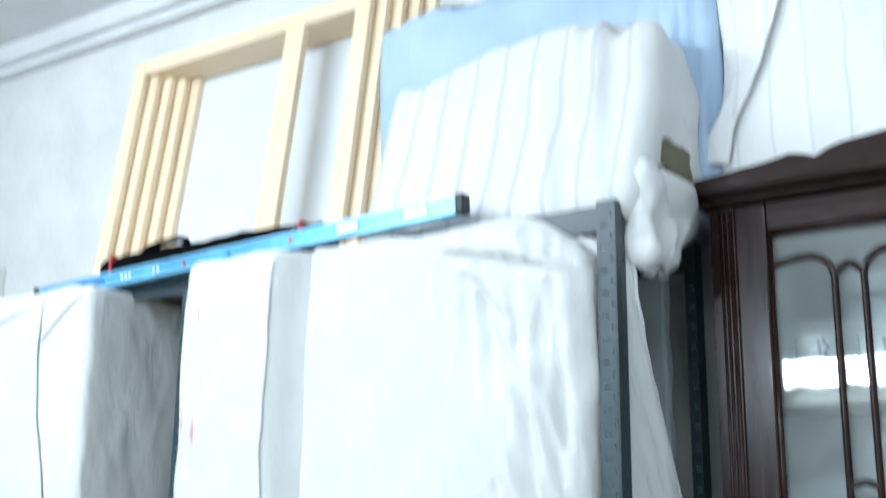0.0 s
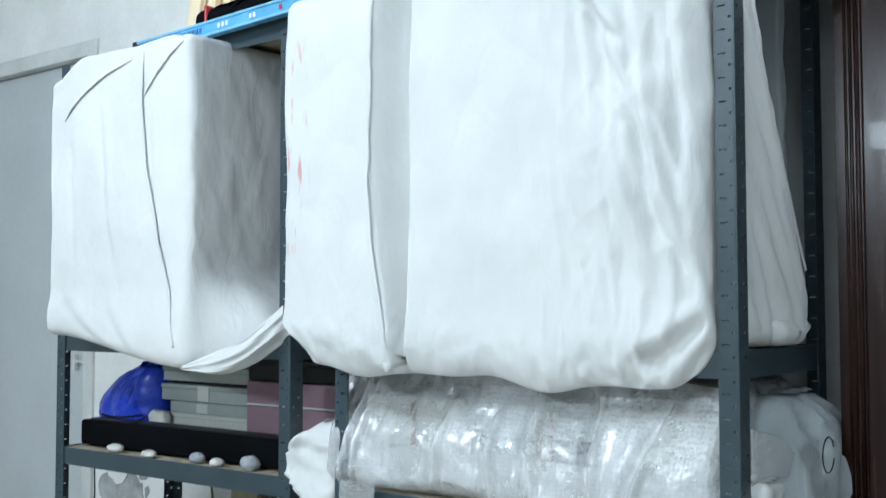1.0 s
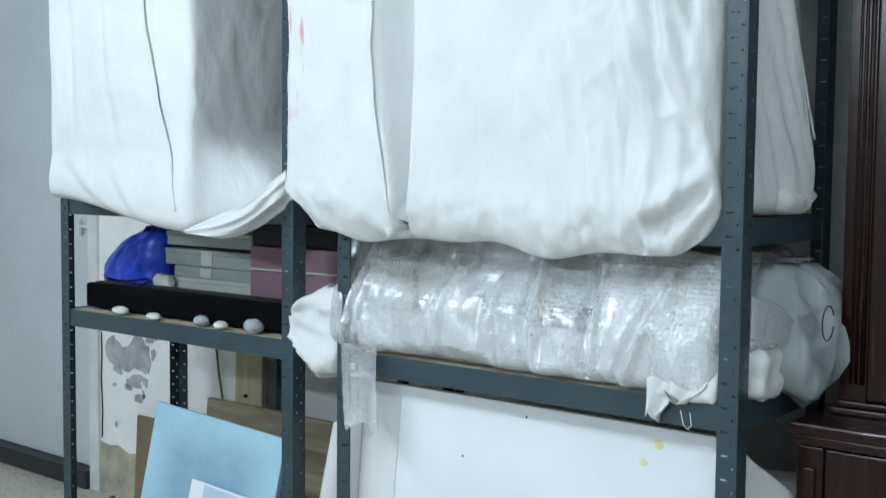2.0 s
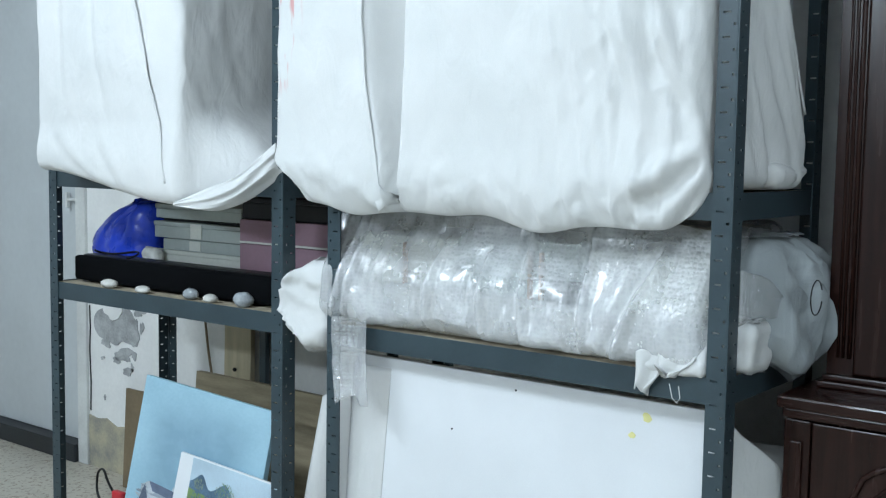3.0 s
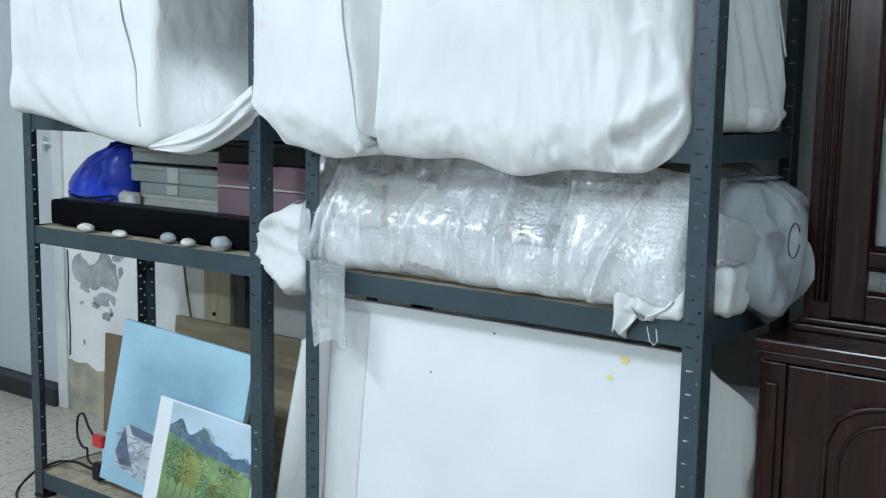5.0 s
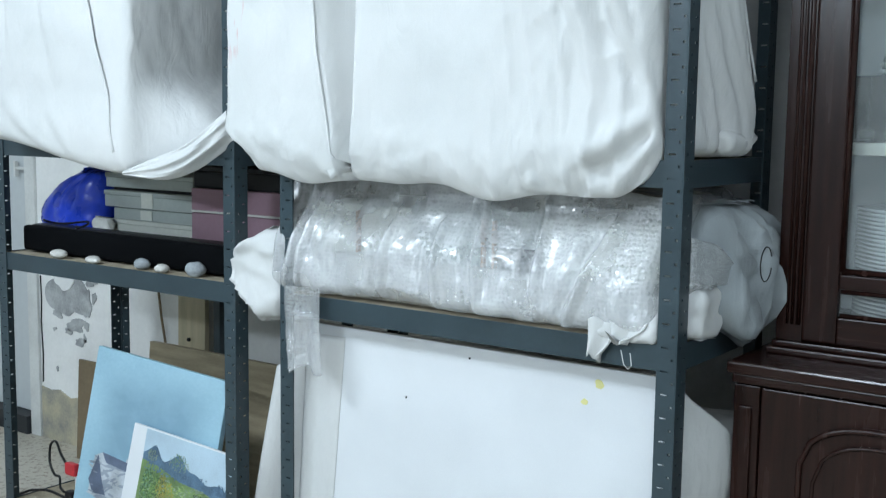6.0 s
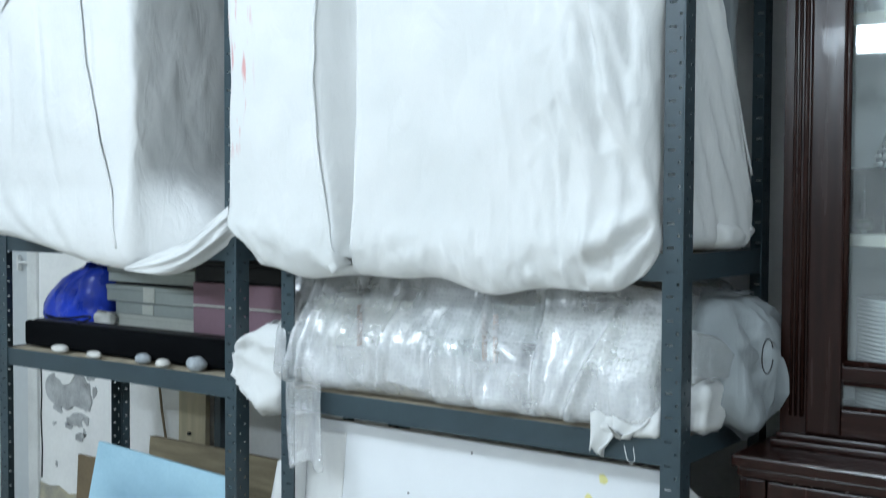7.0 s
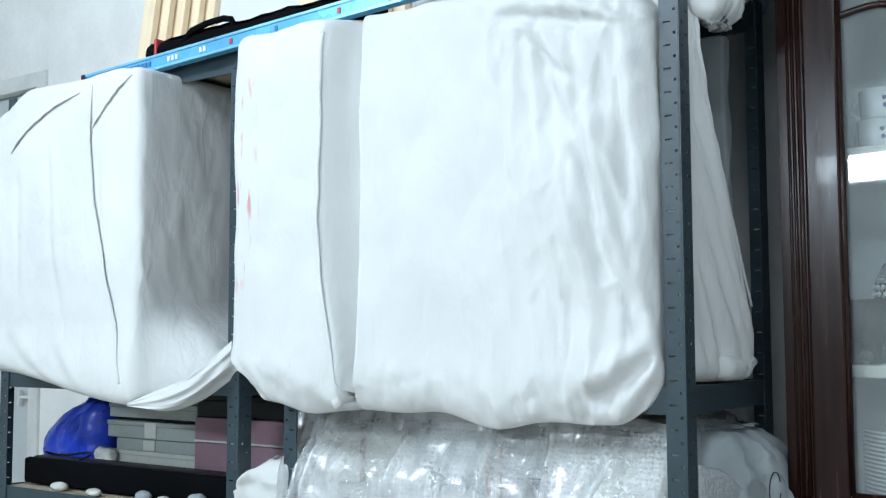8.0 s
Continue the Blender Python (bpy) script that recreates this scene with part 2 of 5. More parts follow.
SHEET = cloth_material("white_sheet", (0.68, 0.68, 0.67), (0.61, 0.62, 0.61))
SHEET_STAIN = cloth_material("white_sheet_with_drips", (0.68, 0.68, 0.67), (0.62, 0.63, 0.62), stains=True)
STRIPED = cloth_material("striped_sheet", (0.70, 0.70, 0.69), (0.64, 0.64, 0.63), stripe=((0.56, 0.57, 0.61), 0.036, 0.0075))
BLUE_CLOTH = cloth_material("light_blue_cloth", (0.46, 0.58, 0.72), (0.36, 0.48, 0.64))
GREY_CLOTH = cloth_material("grey_cloth", (0.36, 0.39, 0.40), (0.28, 0.31, 0.32))
OLIVE = cloth_material("olive_cloth", (0.16, 0.15, 0.09), (0.1, 0.1, 0.07))
TAN = cloth_material("tan_cloth", (0.62, 0.52, 0.36), (0.5, 0.42, 0.3))
PINE = mat("pine_wood", (0.86, 0.71, 0.51), rough=0.55, vary=0.1, scale=3, fine=40, bump=0.1, stretch=(14, 14, 1.2), other=(0.80, 0.62, 0.42))
PINE_X = mat("pine_wood_across", (0.86, 0.71, 0.51), rough=0.55, vary=0.1, scale=3, fine=40, bump=0.1, stretch=(1.2, 14, 14), other=(0.80, 0.62, 0.42))
MAHOGANY = mat("dark_mahogany", (0.024, 0.0092, 0.007), rough=0.24, vary=0.3, scale=3, fine=50, bump=0.010, stretch=(22, 22, 1.5), other=(0.012, 0.005, 0.004), coat=0.05, spec=0.24)
MAHOGANY_X = mat("dark_mahogany_across", (0.024, 0.0092, 0.007), rough=0.24, vary=0.3, scale=3, fine=50, bump=0.025, stretch=(1.5, 22, 22), other=(0.012, 0.005, 0.004), coat=0.05, spec=0.24)
BLACK_CLOTH = mat("black_fabric", (0.004, 0.0045, 0.0055), spec=0.05, rough=0.9, vary=0.2, fine=600, bump=0.4)
BLACK = mat("black_plastic", (0.008, 0.008, 0.009), spec=0.35, rough=0.45, vary=0.2, bump=0.05)
LEVEL_BLUE = mat("blue_anodised", (0.14, 0.48, 0.78), rough=0.25, vary=0.1, bump=0.03, metal=0.2)
WHITE_PLASTIC = mat("white_plastic", (0.75, 0.77, 0.78), rough=0.4, vary=0.05, bump=0.03)
RED = mat("red_plastic", (0.55, 0.03, 0.04), rough=0.4, bump=0.03)
BLUE_BAG = mat("blue_plastic_bag", (0.02, 0.06, 0.55), rough=0.28, vary=0.2, scale=14, fine=60, bump=0.5)
BOX_GREY = mat("grey_green_card", (0.44, 0.49, 0.47), rough=0.7, vary=0.08, bump=0.1)
BOX_PALE = mat("pale_card", (0.72, 0.74, 0.68), rough=0.7, vary=0.08, bump=0.1)
BOX_MAUVE = mat("mauve_card", (0.34, 0.21, 0.26), rough=0.7, vary=0.08, bump=0.1)
PAPER = mat("paper_edge", (0.70, 0.70, 0.66), rough=0.85, vary=0.08, bump=0.2)
STONE_M = mat("white_pebble", (0.62, 0.61, 0.57), rough=0.6, vary=0.15, scale=40, fine=250, bump=0.3)
STONE_G = mat("grey_pebble", (0.34, 0.37, 0.39), rough=0.6, vary=0.2, scale=60, fine=250, bump=0.4)
CANVAS = mat("primed_canvas", (0.76, 0.78, 0.80), rough=0.7, vary=0.04, scale=4, fine=600, bump=0.1)
HARDBOARD = mat("brown_hardboard", (0.20, 0.15, 0.09), rough=0.8, vary=0.15, scale=8, bump=0.15)
CHINA = mat("white_china", (0.78, 0.80, 0.80), rough=0.12, vary=0.03, bump=0)
SHELF_WHITE = mat("cream_shelf", (0.62, 0.60, 0.52), rough=0.5, vary=0.06, bump=0.05)
YELLOW = mat("yellow_paint_spot", (0.78, 0.74, 0.32), rough=0.6, vary=0.1, bump=0.05)


def terrazzo():
    m = mat("terrazzo", (0.50, 0.465, 0.39), rough=0.35, vary=0.1, scale=4, fine=30, bump=0.02)
    n, l = m.node_tree.nodes, m.node_tree.links
    b = n["Principled BSDF"]
    src = b.inputs["Base Color"].links[0].from_socket
    co = n.new("ShaderNodeTexCoord")
    v = n.new("ShaderNodeTexVoronoi")
    v.inputs["Scale"].default_value = 110
    l.new(co.outputs["Object"], v.inputs["Vector"])
    r = n.new("ShaderNodeValToRGB")
    e = r.color_ramp.elements
    e[0].color, e[1].color = (0.20, 0.14, 0.09, 1), (0.53, 0.495, 0.42, 1)
    e[0].position, e[1].position = 0.08, 0.26
    sep = n.new("ShaderNodeSeparateColor")
    l.new(v.outputs["Color"], sep.inputs[0])
    l.new(sep.outputs[0], r.inputs[0])
    mx = n.new("ShaderNodeMix")
    mx.data_type = "RGBA"
    mx.inputs[0].default_value = 0.6
    l.new(src, mx.inputs[6])
    l.new(r.outputs[0], mx.inputs[7])
    l.new(mx.outputs[2], b.inputs["Base Color"])
    return m


def glass_material(name, tint, rough=0.02, glare_veil=0.0):
    m = bpy.data.materials.new(name)
    m.use_nodes = True
    n, l = m.node_tree.nodes, m.node_tree.links
    n.remove(n["Principled BSDF"])
    gl, tr, mx, fr = n.new("ShaderNodeBsdfGlossy"), n.new("ShaderNodeBsdfTransparent"), n.new("ShaderNodeMixShader"), n.new("ShaderNodeFresnel")
    gl.inputs["Roughness"].default_value = rough
    tr.inputs[0].default_value = (*tint, 1)
    fr.inputs[0].default_value = 1.5
    l.new(fr.outputs[0], mx.inputs[0])
    l.new(tr.outputs[0], mx.inputs[1])
    l.new(gl.outputs[0], mx.inputs[2])
    last = mx.outputs[0]
    # pale diffuse veil painted in for the bright room mirrored in the glass
    if glare_veil:
        df, top, co, nz, r = n.new("ShaderNodeBsdfDiffuse"), n.new("ShaderNodeMixShader"), n.new("ShaderNodeTexCoord"), n.new("ShaderNodeTexNoise"), n.new("ShaderNodeMapRange")
        df.inputs[0].default_value = (0.75, 0.78, 0.78, 1)
        nz.inputs["Scale"].default_value, nz.inputs["Detail"].default_value = 7, 4
        r.inputs[1].default_value, r.inputs[2].default_value = 0.3, 0.7
        r.inputs[3].default_value, r.inputs[4].default_value = 0.5 * glare_veil, 1.5 * glare_veil
        l.new(co.outputs["Object"], nz.inputs["Vector"])
        l.new(nz.outputs[0], r.inputs[0])
        l.new(r.outputs[0], top.inputs[0])
        l.new(last, top.inputs[1])
        l.new(df.outputs[0], top.inputs[2])
        last = top.outputs[0]
    l.new(last, n["Material Output"].inputs[0])
    return m


def wrap_material(name, least, most):
    """Clear bubble film: shiny, partly see-through, with small blisters."""
    m = bpy.data.materials.new(name)
    m.use_nodes = True
    n, l = m.node_tree.nodes, m.node_tree.links
    b = n["Principled BSDF"]
    b.inputs["Base Color"].default_value = (0.86, 0.88, 0.90, 1)
    b.inputs["Roughness"].default_value = 0.16
    b.inputs["Specular IOR Level"].default_value = 0.6
    b.inputs["Coat Weight"].default_value = 1.0
    b.inputs["Coat Roughness"].default_value = 0.05
    co, v, nz = n.new("ShaderNodeTexCoord"), n.new("ShaderNodeTexVoronoi"), n.new("ShaderNodeTexNoise")
    v.inputs["Scale"].default_value = 120
    v.inputs["Randomness"].default_value = 0.45
    nz.inputs["Scale"].default_value, nz.inputs["Detail"].default_value = 11, 1.5
    l.new(co.outputs["Object"], v.inputs["Vector"])
    l.new(co.outputs["Object"], nz.inputs["Vector"])
    b1, b2 = n.new("ShaderNodeBump"), n.new("ShaderNodeBump")
    b1.inputs["Strength"].default_value, b1.inputs["Distance"].default_value = 1.0, 0.0042
    b1.invert = True
    b2.inputs["Strength"].default_value, b2.inputs["Distance"].default_value = 0.22, 0.014
    dome = n.new("ShaderNodeMapRange")
    dome.interpolation_type = "SMOOTHSTEP"
    dome.inputs[1].default_value, dome.inputs[2].default_value = 0.0, 0.6
    l.new(v.outputs[0], dome.inputs[0])
    l.new(dome.outputs[0], b1.inputs["Height"])
    l.new(nz.outputs[0], b2.inputs["Height"])
    cr, b3 = n.new("ShaderNodeTexVoronoi"), n.new("ShaderNodeBump")
    cr.feature = "DISTANCE_TO_EDGE"
    cr.inputs["Scale"].default_value = 14
    mp = n.new("ShaderNodeMapping")
    mp.inputs["Scale"].default_value = (1.6, 1, 0.7)
    l.new(co.outputs["Object"], mp.inputs[0])
    l.new(mp.outputs[0], cr.inputs["Vector"])
    b3.inputs["Strength"].default_value, b3.inputs["Distance"].default_value = 0.35, 0.010
    l.new(cr.outputs[0], b3.inputs["Height"])
    l.new(b2.outputs[0], b3.inputs["Normal"])
    l.new(b3.outputs[0], b1.inputs["Normal"])
    l.new(b3.outputs[0], b.inputs["Normal"])
    tr, mx, r = n.new("ShaderNodeBsdfTransparent"), n.new("ShaderNodeMixShader"), n.new("ShaderNodeMapRange")
    r.inputs[1].default_value, r.inputs[2].default_value = 0.3, 0.7
    r.inputs[3].default_value, r.inputs[4].default_value = least, most
    l.new(nz.outputs[0], r.inputs[0])
    rim, haze = n.new("ShaderNodeMapRange"), n.new("ShaderNodeMath")
    rim.inputs[1].default_value, rim.inputs[2].default_value = 0.15, 0.65
    rim.inputs[3].default_value, rim.inputs[4].default_value = -0.012, 0.035
    haze.operation, haze.use_clamp = "ADD", True
    l.new(v.outputs[0], rim.inputs[0])
    l.new(r.outputs[0], haze.inputs[0])
    l.new(rim.outputs[0], haze.inputs[1])
    l.new(haze.outputs[0], mx.inputs[0])
    l.new(tr.outputs[0], mx.inputs[1])
    l.new(b.outputs[0], mx.inputs[2])
    # sharp glints of the blisters, over the whole film
    gl, top = n.new("ShaderNodeBsdfGlossy"), n.new("ShaderNodeMixShader")
    gl.inputs["Roughness"].default_value = 0.15
    sp, sb = n.new("ShaderNodeTexNoise"), n.new("ShaderNodeBump")
    sp.inputs["Scale"].default_value, sp.inputs["Detail"].default_value = 120, 2
    sb.inputs["Strength"].default_value, sb.inputs["Distance"].default_value = 0.8, 0.0045
    l.new(co.outputs["Object"], sp.inputs["Vector"])
    l.new(sp.outputs[0], sb.inputs["Height"])
    l.new(b1.outputs[0], sb.inputs["Normal"])
    l.new(sb.outputs[0], gl.inputs["Normal"])
    top.inputs[0].default_value = 0.20
    l.new(mx.outputs[0], top.inputs[1])
    l.new(gl.outputs[0], top.inputs[2])
    l.new(top.outputs[0], n["Material Output"].inputs[0])
    return m


def glow_material(name, colour, strength):
    m = bpy.data.materials.new(name)
    m.use_nodes = True
    b = m.node_tree.nodes["Principled BSDF"]
    b.inputs["Emission Color"].default_value = (*colour, 1)
    b.inputs["Emission Strength"].default_value = strength
    return m


TERRAZZO = terrazzo()
GLASS = glass_material("cabinet_glass", (0.93, 0.97, 0.97), glare_veil=0.10)
TUMBLER = glass_material("tumbler_glass", (0.86, 0.9, 0.92), 0.03)
WRAP = wrap_material("bubble_wrap_film", 0.26, 0.56)
WRAP_THIN = wrap_material("single_bubble_film", 0.14, 0.30)
GLOW = glow_material("lamp_glow", (0.9, 0.97, 1.0), 9.0)

# ---- the room ----
YW = 0.589
X0, X1, YB, ZC = -4.3, 1.4, -3.4, 2.96
DOOR_R, DOOR_L, DOOR_T = -2.715, -3.62, 2.05
tagged(part("wall_north", boxes((DOOR_R + 0.06, X1, YW, YW + 0.16, 0, ZC), (X0, DOOR_L - 0.06, YW, YW + 0.16, 0, ZC), (DOOR_L - 0.06, DOOR_R + 0.06, YW, YW + 0.16, DOOR_T + 0.06, ZC)), WALL_OLD), "off-white painted plaster wall, flaking near the floor", "wall", kind="structure")
tagged(part("wall_south", boxes((X0, X1, YB - 0.16, YB, 0, ZC)), WALL), "plain off-white painted wall, unseen", "wall", kind="structure")
# unseen wall, set close to bounce light onto right-facing sides
tagged(part("wall_east_bounce", boxes((X1, X1 + 0.16, YB - 0.16, YW + 0.16, 0, ZC)), WALL), "plain off-white painted wall, unseen", "wall", kind="structure")
tagged(part("wall_west", boxes((X0 - 0.16, X0, YB - 0.16, YW + 0.16, 0, ZC)), WALL), "plain off-white painted wall, unseen", "wall", kind="structure")
tagged(part("ceiling", boxes((X0 - 0.16, X1 + 0.16, YB - 0.16, YW + 0.16, ZC, ZC + 0.15)), CEILING), "white painted ceiling", "ceiling", kind="structure")
tagged(part("trim", boxes((X0, X1, YW - 0.07, YW, ZC - 0.075, ZC), (X0, X1, YW - 0.045, YW, ZC - 0.11, ZC - 0.075), bevel=0.008), CEILING), "white plaster cornice under the ceiling", "cornice", kind="structure")
floor_bed = tagged(part("floor", boxes((X0 - 0.16, X1 + 0.16, YB - 0.16, YW + 0.16, -0.2, -0.012)), PLASTER), "speckled terrazzo tile floor", "floor", kind="structure")

# door in the north wall, with its frame
door = tagged(part("door_1", boxes((DOOR_L, DOOR_R, YW + 0.03, YW + 0.07, 0.068, DOOR_T), bevel=0.003), DOOR), "closed grey-white painted flush door", "door", kind="structure")
part("door_frame", boxes((DOOR_R + 0.003, DOOR_R + 0.06, YW - 0.012, YW + 0.16, 0, DOOR_T + 0.06), (DOOR_L - 0.06, DOOR_L - 0.003, YW - 0.012, YW + 0.16, 0, DOOR_T + 0.06), (DOOR_L - 0.003, DOOR_R + 0.003, YW - 0.010, YW + 0.16, DOOR_T + 0.003, DOOR_T + 0.06), bevel=0.004), TRIM, door, "white painted door frame")
part("kick_strip", boxes((DOOR_L, DOOR_R, YW - 0.026, YW + 0.075, 0.0, 0.066), bevel=0.003), DARK, door, "dark strip along the foot of the door")
latch = boxes((-2.745, -2.725, YW + 0.012, YW + 0.03, 0.90, 1.0), (-2.80, -2.74, YW + 0.008, YW + 0.018, 0.945, 0.955), (-2.80, -2.79, YW + 0.005, YW + 0.02, 0.92, 0.975), bevel=0.002)
part("latch", latch, TRIM, door, "painted-over metal door latch")


# flaked plaster: a ragged hole in the paint, with curled rims
def blotch(cx, cz, rx, rz, seed, n=40, rough=0.35):
    rnd = random.Random(seed)
    ph = [rnd.uniform(0, 6.3) for _ in range(5)]
    out = []
    for k in range(n):
        a = 2 * math.pi * k / n
        r = 1 + rough * sum(math.sin((j + 2) * a + ph[j]) / (j + 1.6) for j in range(5)) * 0.6
        out.append((cx + rx * r * math.cos(a), cz + rz * r * math.sin(a)))
    return out


wall_n = bpy.data.objects["wall_north"]
part("flaked_patch", prism(blotch(-2.49, 0.53, 0.10, 0.09, 3, 56, 0.5), YW - 0.004, YW + 0.002), PLASTER, wall_n, "patch of bare grey plaster")
part("paint_flake", prism(blotch(-2.50, 0.575, 0.045, 0.035, 8), YW - 0.008, YW - 0.004), WALL_OLD, wall_n, "loose flake of white paint")
for k, (bx, bz, rx, rz) in enumerate(((-2.45, 0.425, 0.05, 0.022), (-2.385, 0.50, 0.018, 0.05), (-2.36, 0.58, 0.03, 0.012), (-2.425, 0.37, 0.028, 0.014), (-2.56, 0.26, 0.006, 0.008), (-2.39, 0.43, 0.012, 0.018), (-2.41, 0.545, 0.03, 0.03), (-2.55, 0.455, 0.03, 0.012), (-2.345, 0.53, 0.010, 0.02), (-2.49, 0.40, 0.02, 0.010), (-2.40, 0.385, 0.008, 0.012), (-2.57, 0.40, 0.010, 0.006))):
    part("flaked_patch", prism(blotch(bx, bz, rx, rz, 20 + k, 22, 0.6), YW - 0.003, YW + 0.002), PLASTER, wall_n)
part("damp_patch", prism([(-2.653, 0.0), (-2.653, 0.185), (-2.60, 0.178), (-2.55, 0.186), (-2.49, 0.165), (-2.45, 0.172), (-2.42, 0.13), (-2.38, 0.08), (-2.30, 0.05), (-2.28, 0.0)], YW - 0.004, YW + 0.002), DAMP, wall_n, "damp crumbling plaster at the foot of the wall")
crack = [(-2.646, 0.58), (-2.643, 0.50), (-2.648, 0.42), (-2.642, 0.30), (-2.646, 0.2)]
part("crack", tube([(x, YW - 0.001, z) for x, z in crack], 0.003, 5), HOLE, wall_n)

# lit lamp on the far wall of the room
wl = thing("wall_lamp", (-0.66, -3.4, 1.9), "lit white fluorescent batten lamp on the wall", "lamp")
part("housing", boxes((-0.94, -0.38, -3.399, -3.33, 1.90, 2.06), bevel=0.01), WHITE_PLASTIC, wl)
part("diffuser", boxes((-0.90, -0.42, -3.329, -3.30, 1.92, 2.04), bevel=0.008), GLOW, wl, "glowing white diffuser")

# fixtures for the unseen battens; the right one is only added fill
for (bx_, by_, _), _, _ in BATTENS:
    cl = thing("unseen_ceiling_lamp", (bx_, by_, 2.96), "lit white fluorescent ceiling lamp, unseen", "lamp", "ceiling lamps")
    part("housing", boxes((bx_ - 0.62, bx_ + 0.62, by_ - 0.07, by_ + 0.07, 2.895, 2.958), bevel=0.008), WHITE_PLASTIC, cl)
    part("diffuser", boxes((bx_ - 0.60, bx_ + 0.60, by_ - 0.06, by_ + 0.06, 2.87, 2.8945), bevel=0.008), GLOW, cl, "glowing white diffuser")

# ---- steel racks ----
RW, RD, RH, FL, TH = 0.905, 0.40, 1.812, 0.036, 0.003
DECKS = (0.076, 0.768, 1.074, 1.803)


def flange(bm, corner, along, thick, slot_first):
    """One side of an angle post: upright strips with rows of punched slots and holes between them."""
    def block(u0, u1, z0, z1):
        p, q = corner + along * u0, corner + along * u1 + thick
        box(bm, min(p.x, q.x), max(p.x, q.x), min(p.y, q.y), max(p.y, q.y), z0, z1)

    z0, z1 = 0.012, RH
    rows = ((0.006, 0.0105, 0.0022, 0.020), (0.0155, 0.0285, 0.0015, 0.0)) if slot_first else ((0.008, 0.0125, 0.0025, 0.0), (0.020, 0.029, 0.0015, 0.020))
    edges = [0.0] + [e for r in rows for e in r[:2]] + [FL]
    for a, b in zip(edges[0::2], edges[1::2]):
        block(a, b, z0, z1)
    for a, b, half, shift in rows:
        last = z0
        for k in range(44):
            z = 0.045 + shift + 0.04 * k
            block(a, b, last, z - half)
            last = z + half
        block(a, b, last, z1)


def rack(x, y, label, RW=RW):
    t = thing("shelving_rack", (x, y, 0), label, "shelving rack", "steel racks side by side")
    for sx in (0, 1):
        for sy in (0, 1):
            ex, ey = x + sx * RW, y + sy * RD
            dx, dy = (1, -1)[sx], (1, -1)[sy]
            bm = bmesh.new()
            flange(bm, Vector((ex, ey, 0)), Vector((dx, 0, 0)), Vector((0, dy * TH, 0)), True)
            flange(bm, Vector((ex, ey + dy * TH, 0)), Vector((0, dy, 0)), Vector((dx * TH, 0, 0)), False)
            tube([(ex + dx * 0.0030, ey + dy * 0.0030, 0.0122), (ex + dx * 0.0030, ey + dy * 0.0030, RH - 0.0002)], 0.0034, 14, bm)
            post = part("post", bm, STEEL, t)
            part("foot", boxes((*sorted((ex - dx * 0.002, ex + dx * 0.040)), *sorted((ey - dy * 0.002, ey + dy * 0.042)), 0, 0.014), bevel=0.003), BLACK, post, "black plastic foot")
    for zt in DECKS:
        lo = zt - 0.045
        for sy in (0, 1):
            ya = y + TH + 0.0005 if sy == 0 else y + RD - TH - 0.0035
            part("beam", boxes((x + TH + 0.001, x + RW - TH - 0.001, ya, ya + 0.003, lo, zt + 0.001), bevel=0.0006), STEEL, t)
        for sx in (0, 1):
            xa = x + TH + 0.0005 if sx == 0 else x + RW - TH - 0.0035
            part("end_beam", boxes((xa, xa + 0.003, y + 0.008, y + RD - 0.008, lo, zt + 0.001), bevel=0.0006), STEEL, t)
        part("shelf_board", boxes((x + 0.008, x + RW - 0.008, y + 0.0075, y + RD - 0.0075, zt - 0.014, zt - 0.001), bevel=0.001), DECK, t, "bare chipboard shelf")
    return t


rack(-1.973, 0.012, "grey slotted steel rack loaded with boxes, paintings and a wrapped bundle", 0.918)
rack(-0.905, 0.0, "grey slotted steel rack loaded with sheet-covered canvases and bubble wrap")


# ---- sheet-covered bundles on the upper shelves ----
def near_path(px, pz, pts):
    """Signed distance to a bent line, and how far along it, from 0 to 1."""
    best = (9.0, 0.0)
    for k in range(len(pts) - 1):
        d, t = near_line(px, pz, *pts[k], *pts[k + 1])
        if abs(d) < abs(best[0]):
            best = (d, (k + t) / (len(pts) - 1))
    return best


def pleat(d, w, h):
    """A lip of folded cloth: raised and falling off slowly on one side, a sharp groove on the other."""
    return -h * math.exp(-d / w) if d >= 0 else 0.45 * h * math.exp(d / (0.35 * w))


def soft_fold(d, w, h):
    return h * (math.exp(-((d - w * 0.6) / (w * 0.45)) ** 2) - 0.8 * math.exp(-((d + w * 0.4) / (w * 0.6)) ** 2))


def ends(t):
    return min(1.0, 6 * t + 0.1) * min(1.0, 6 * (1 - t) + 0.1)


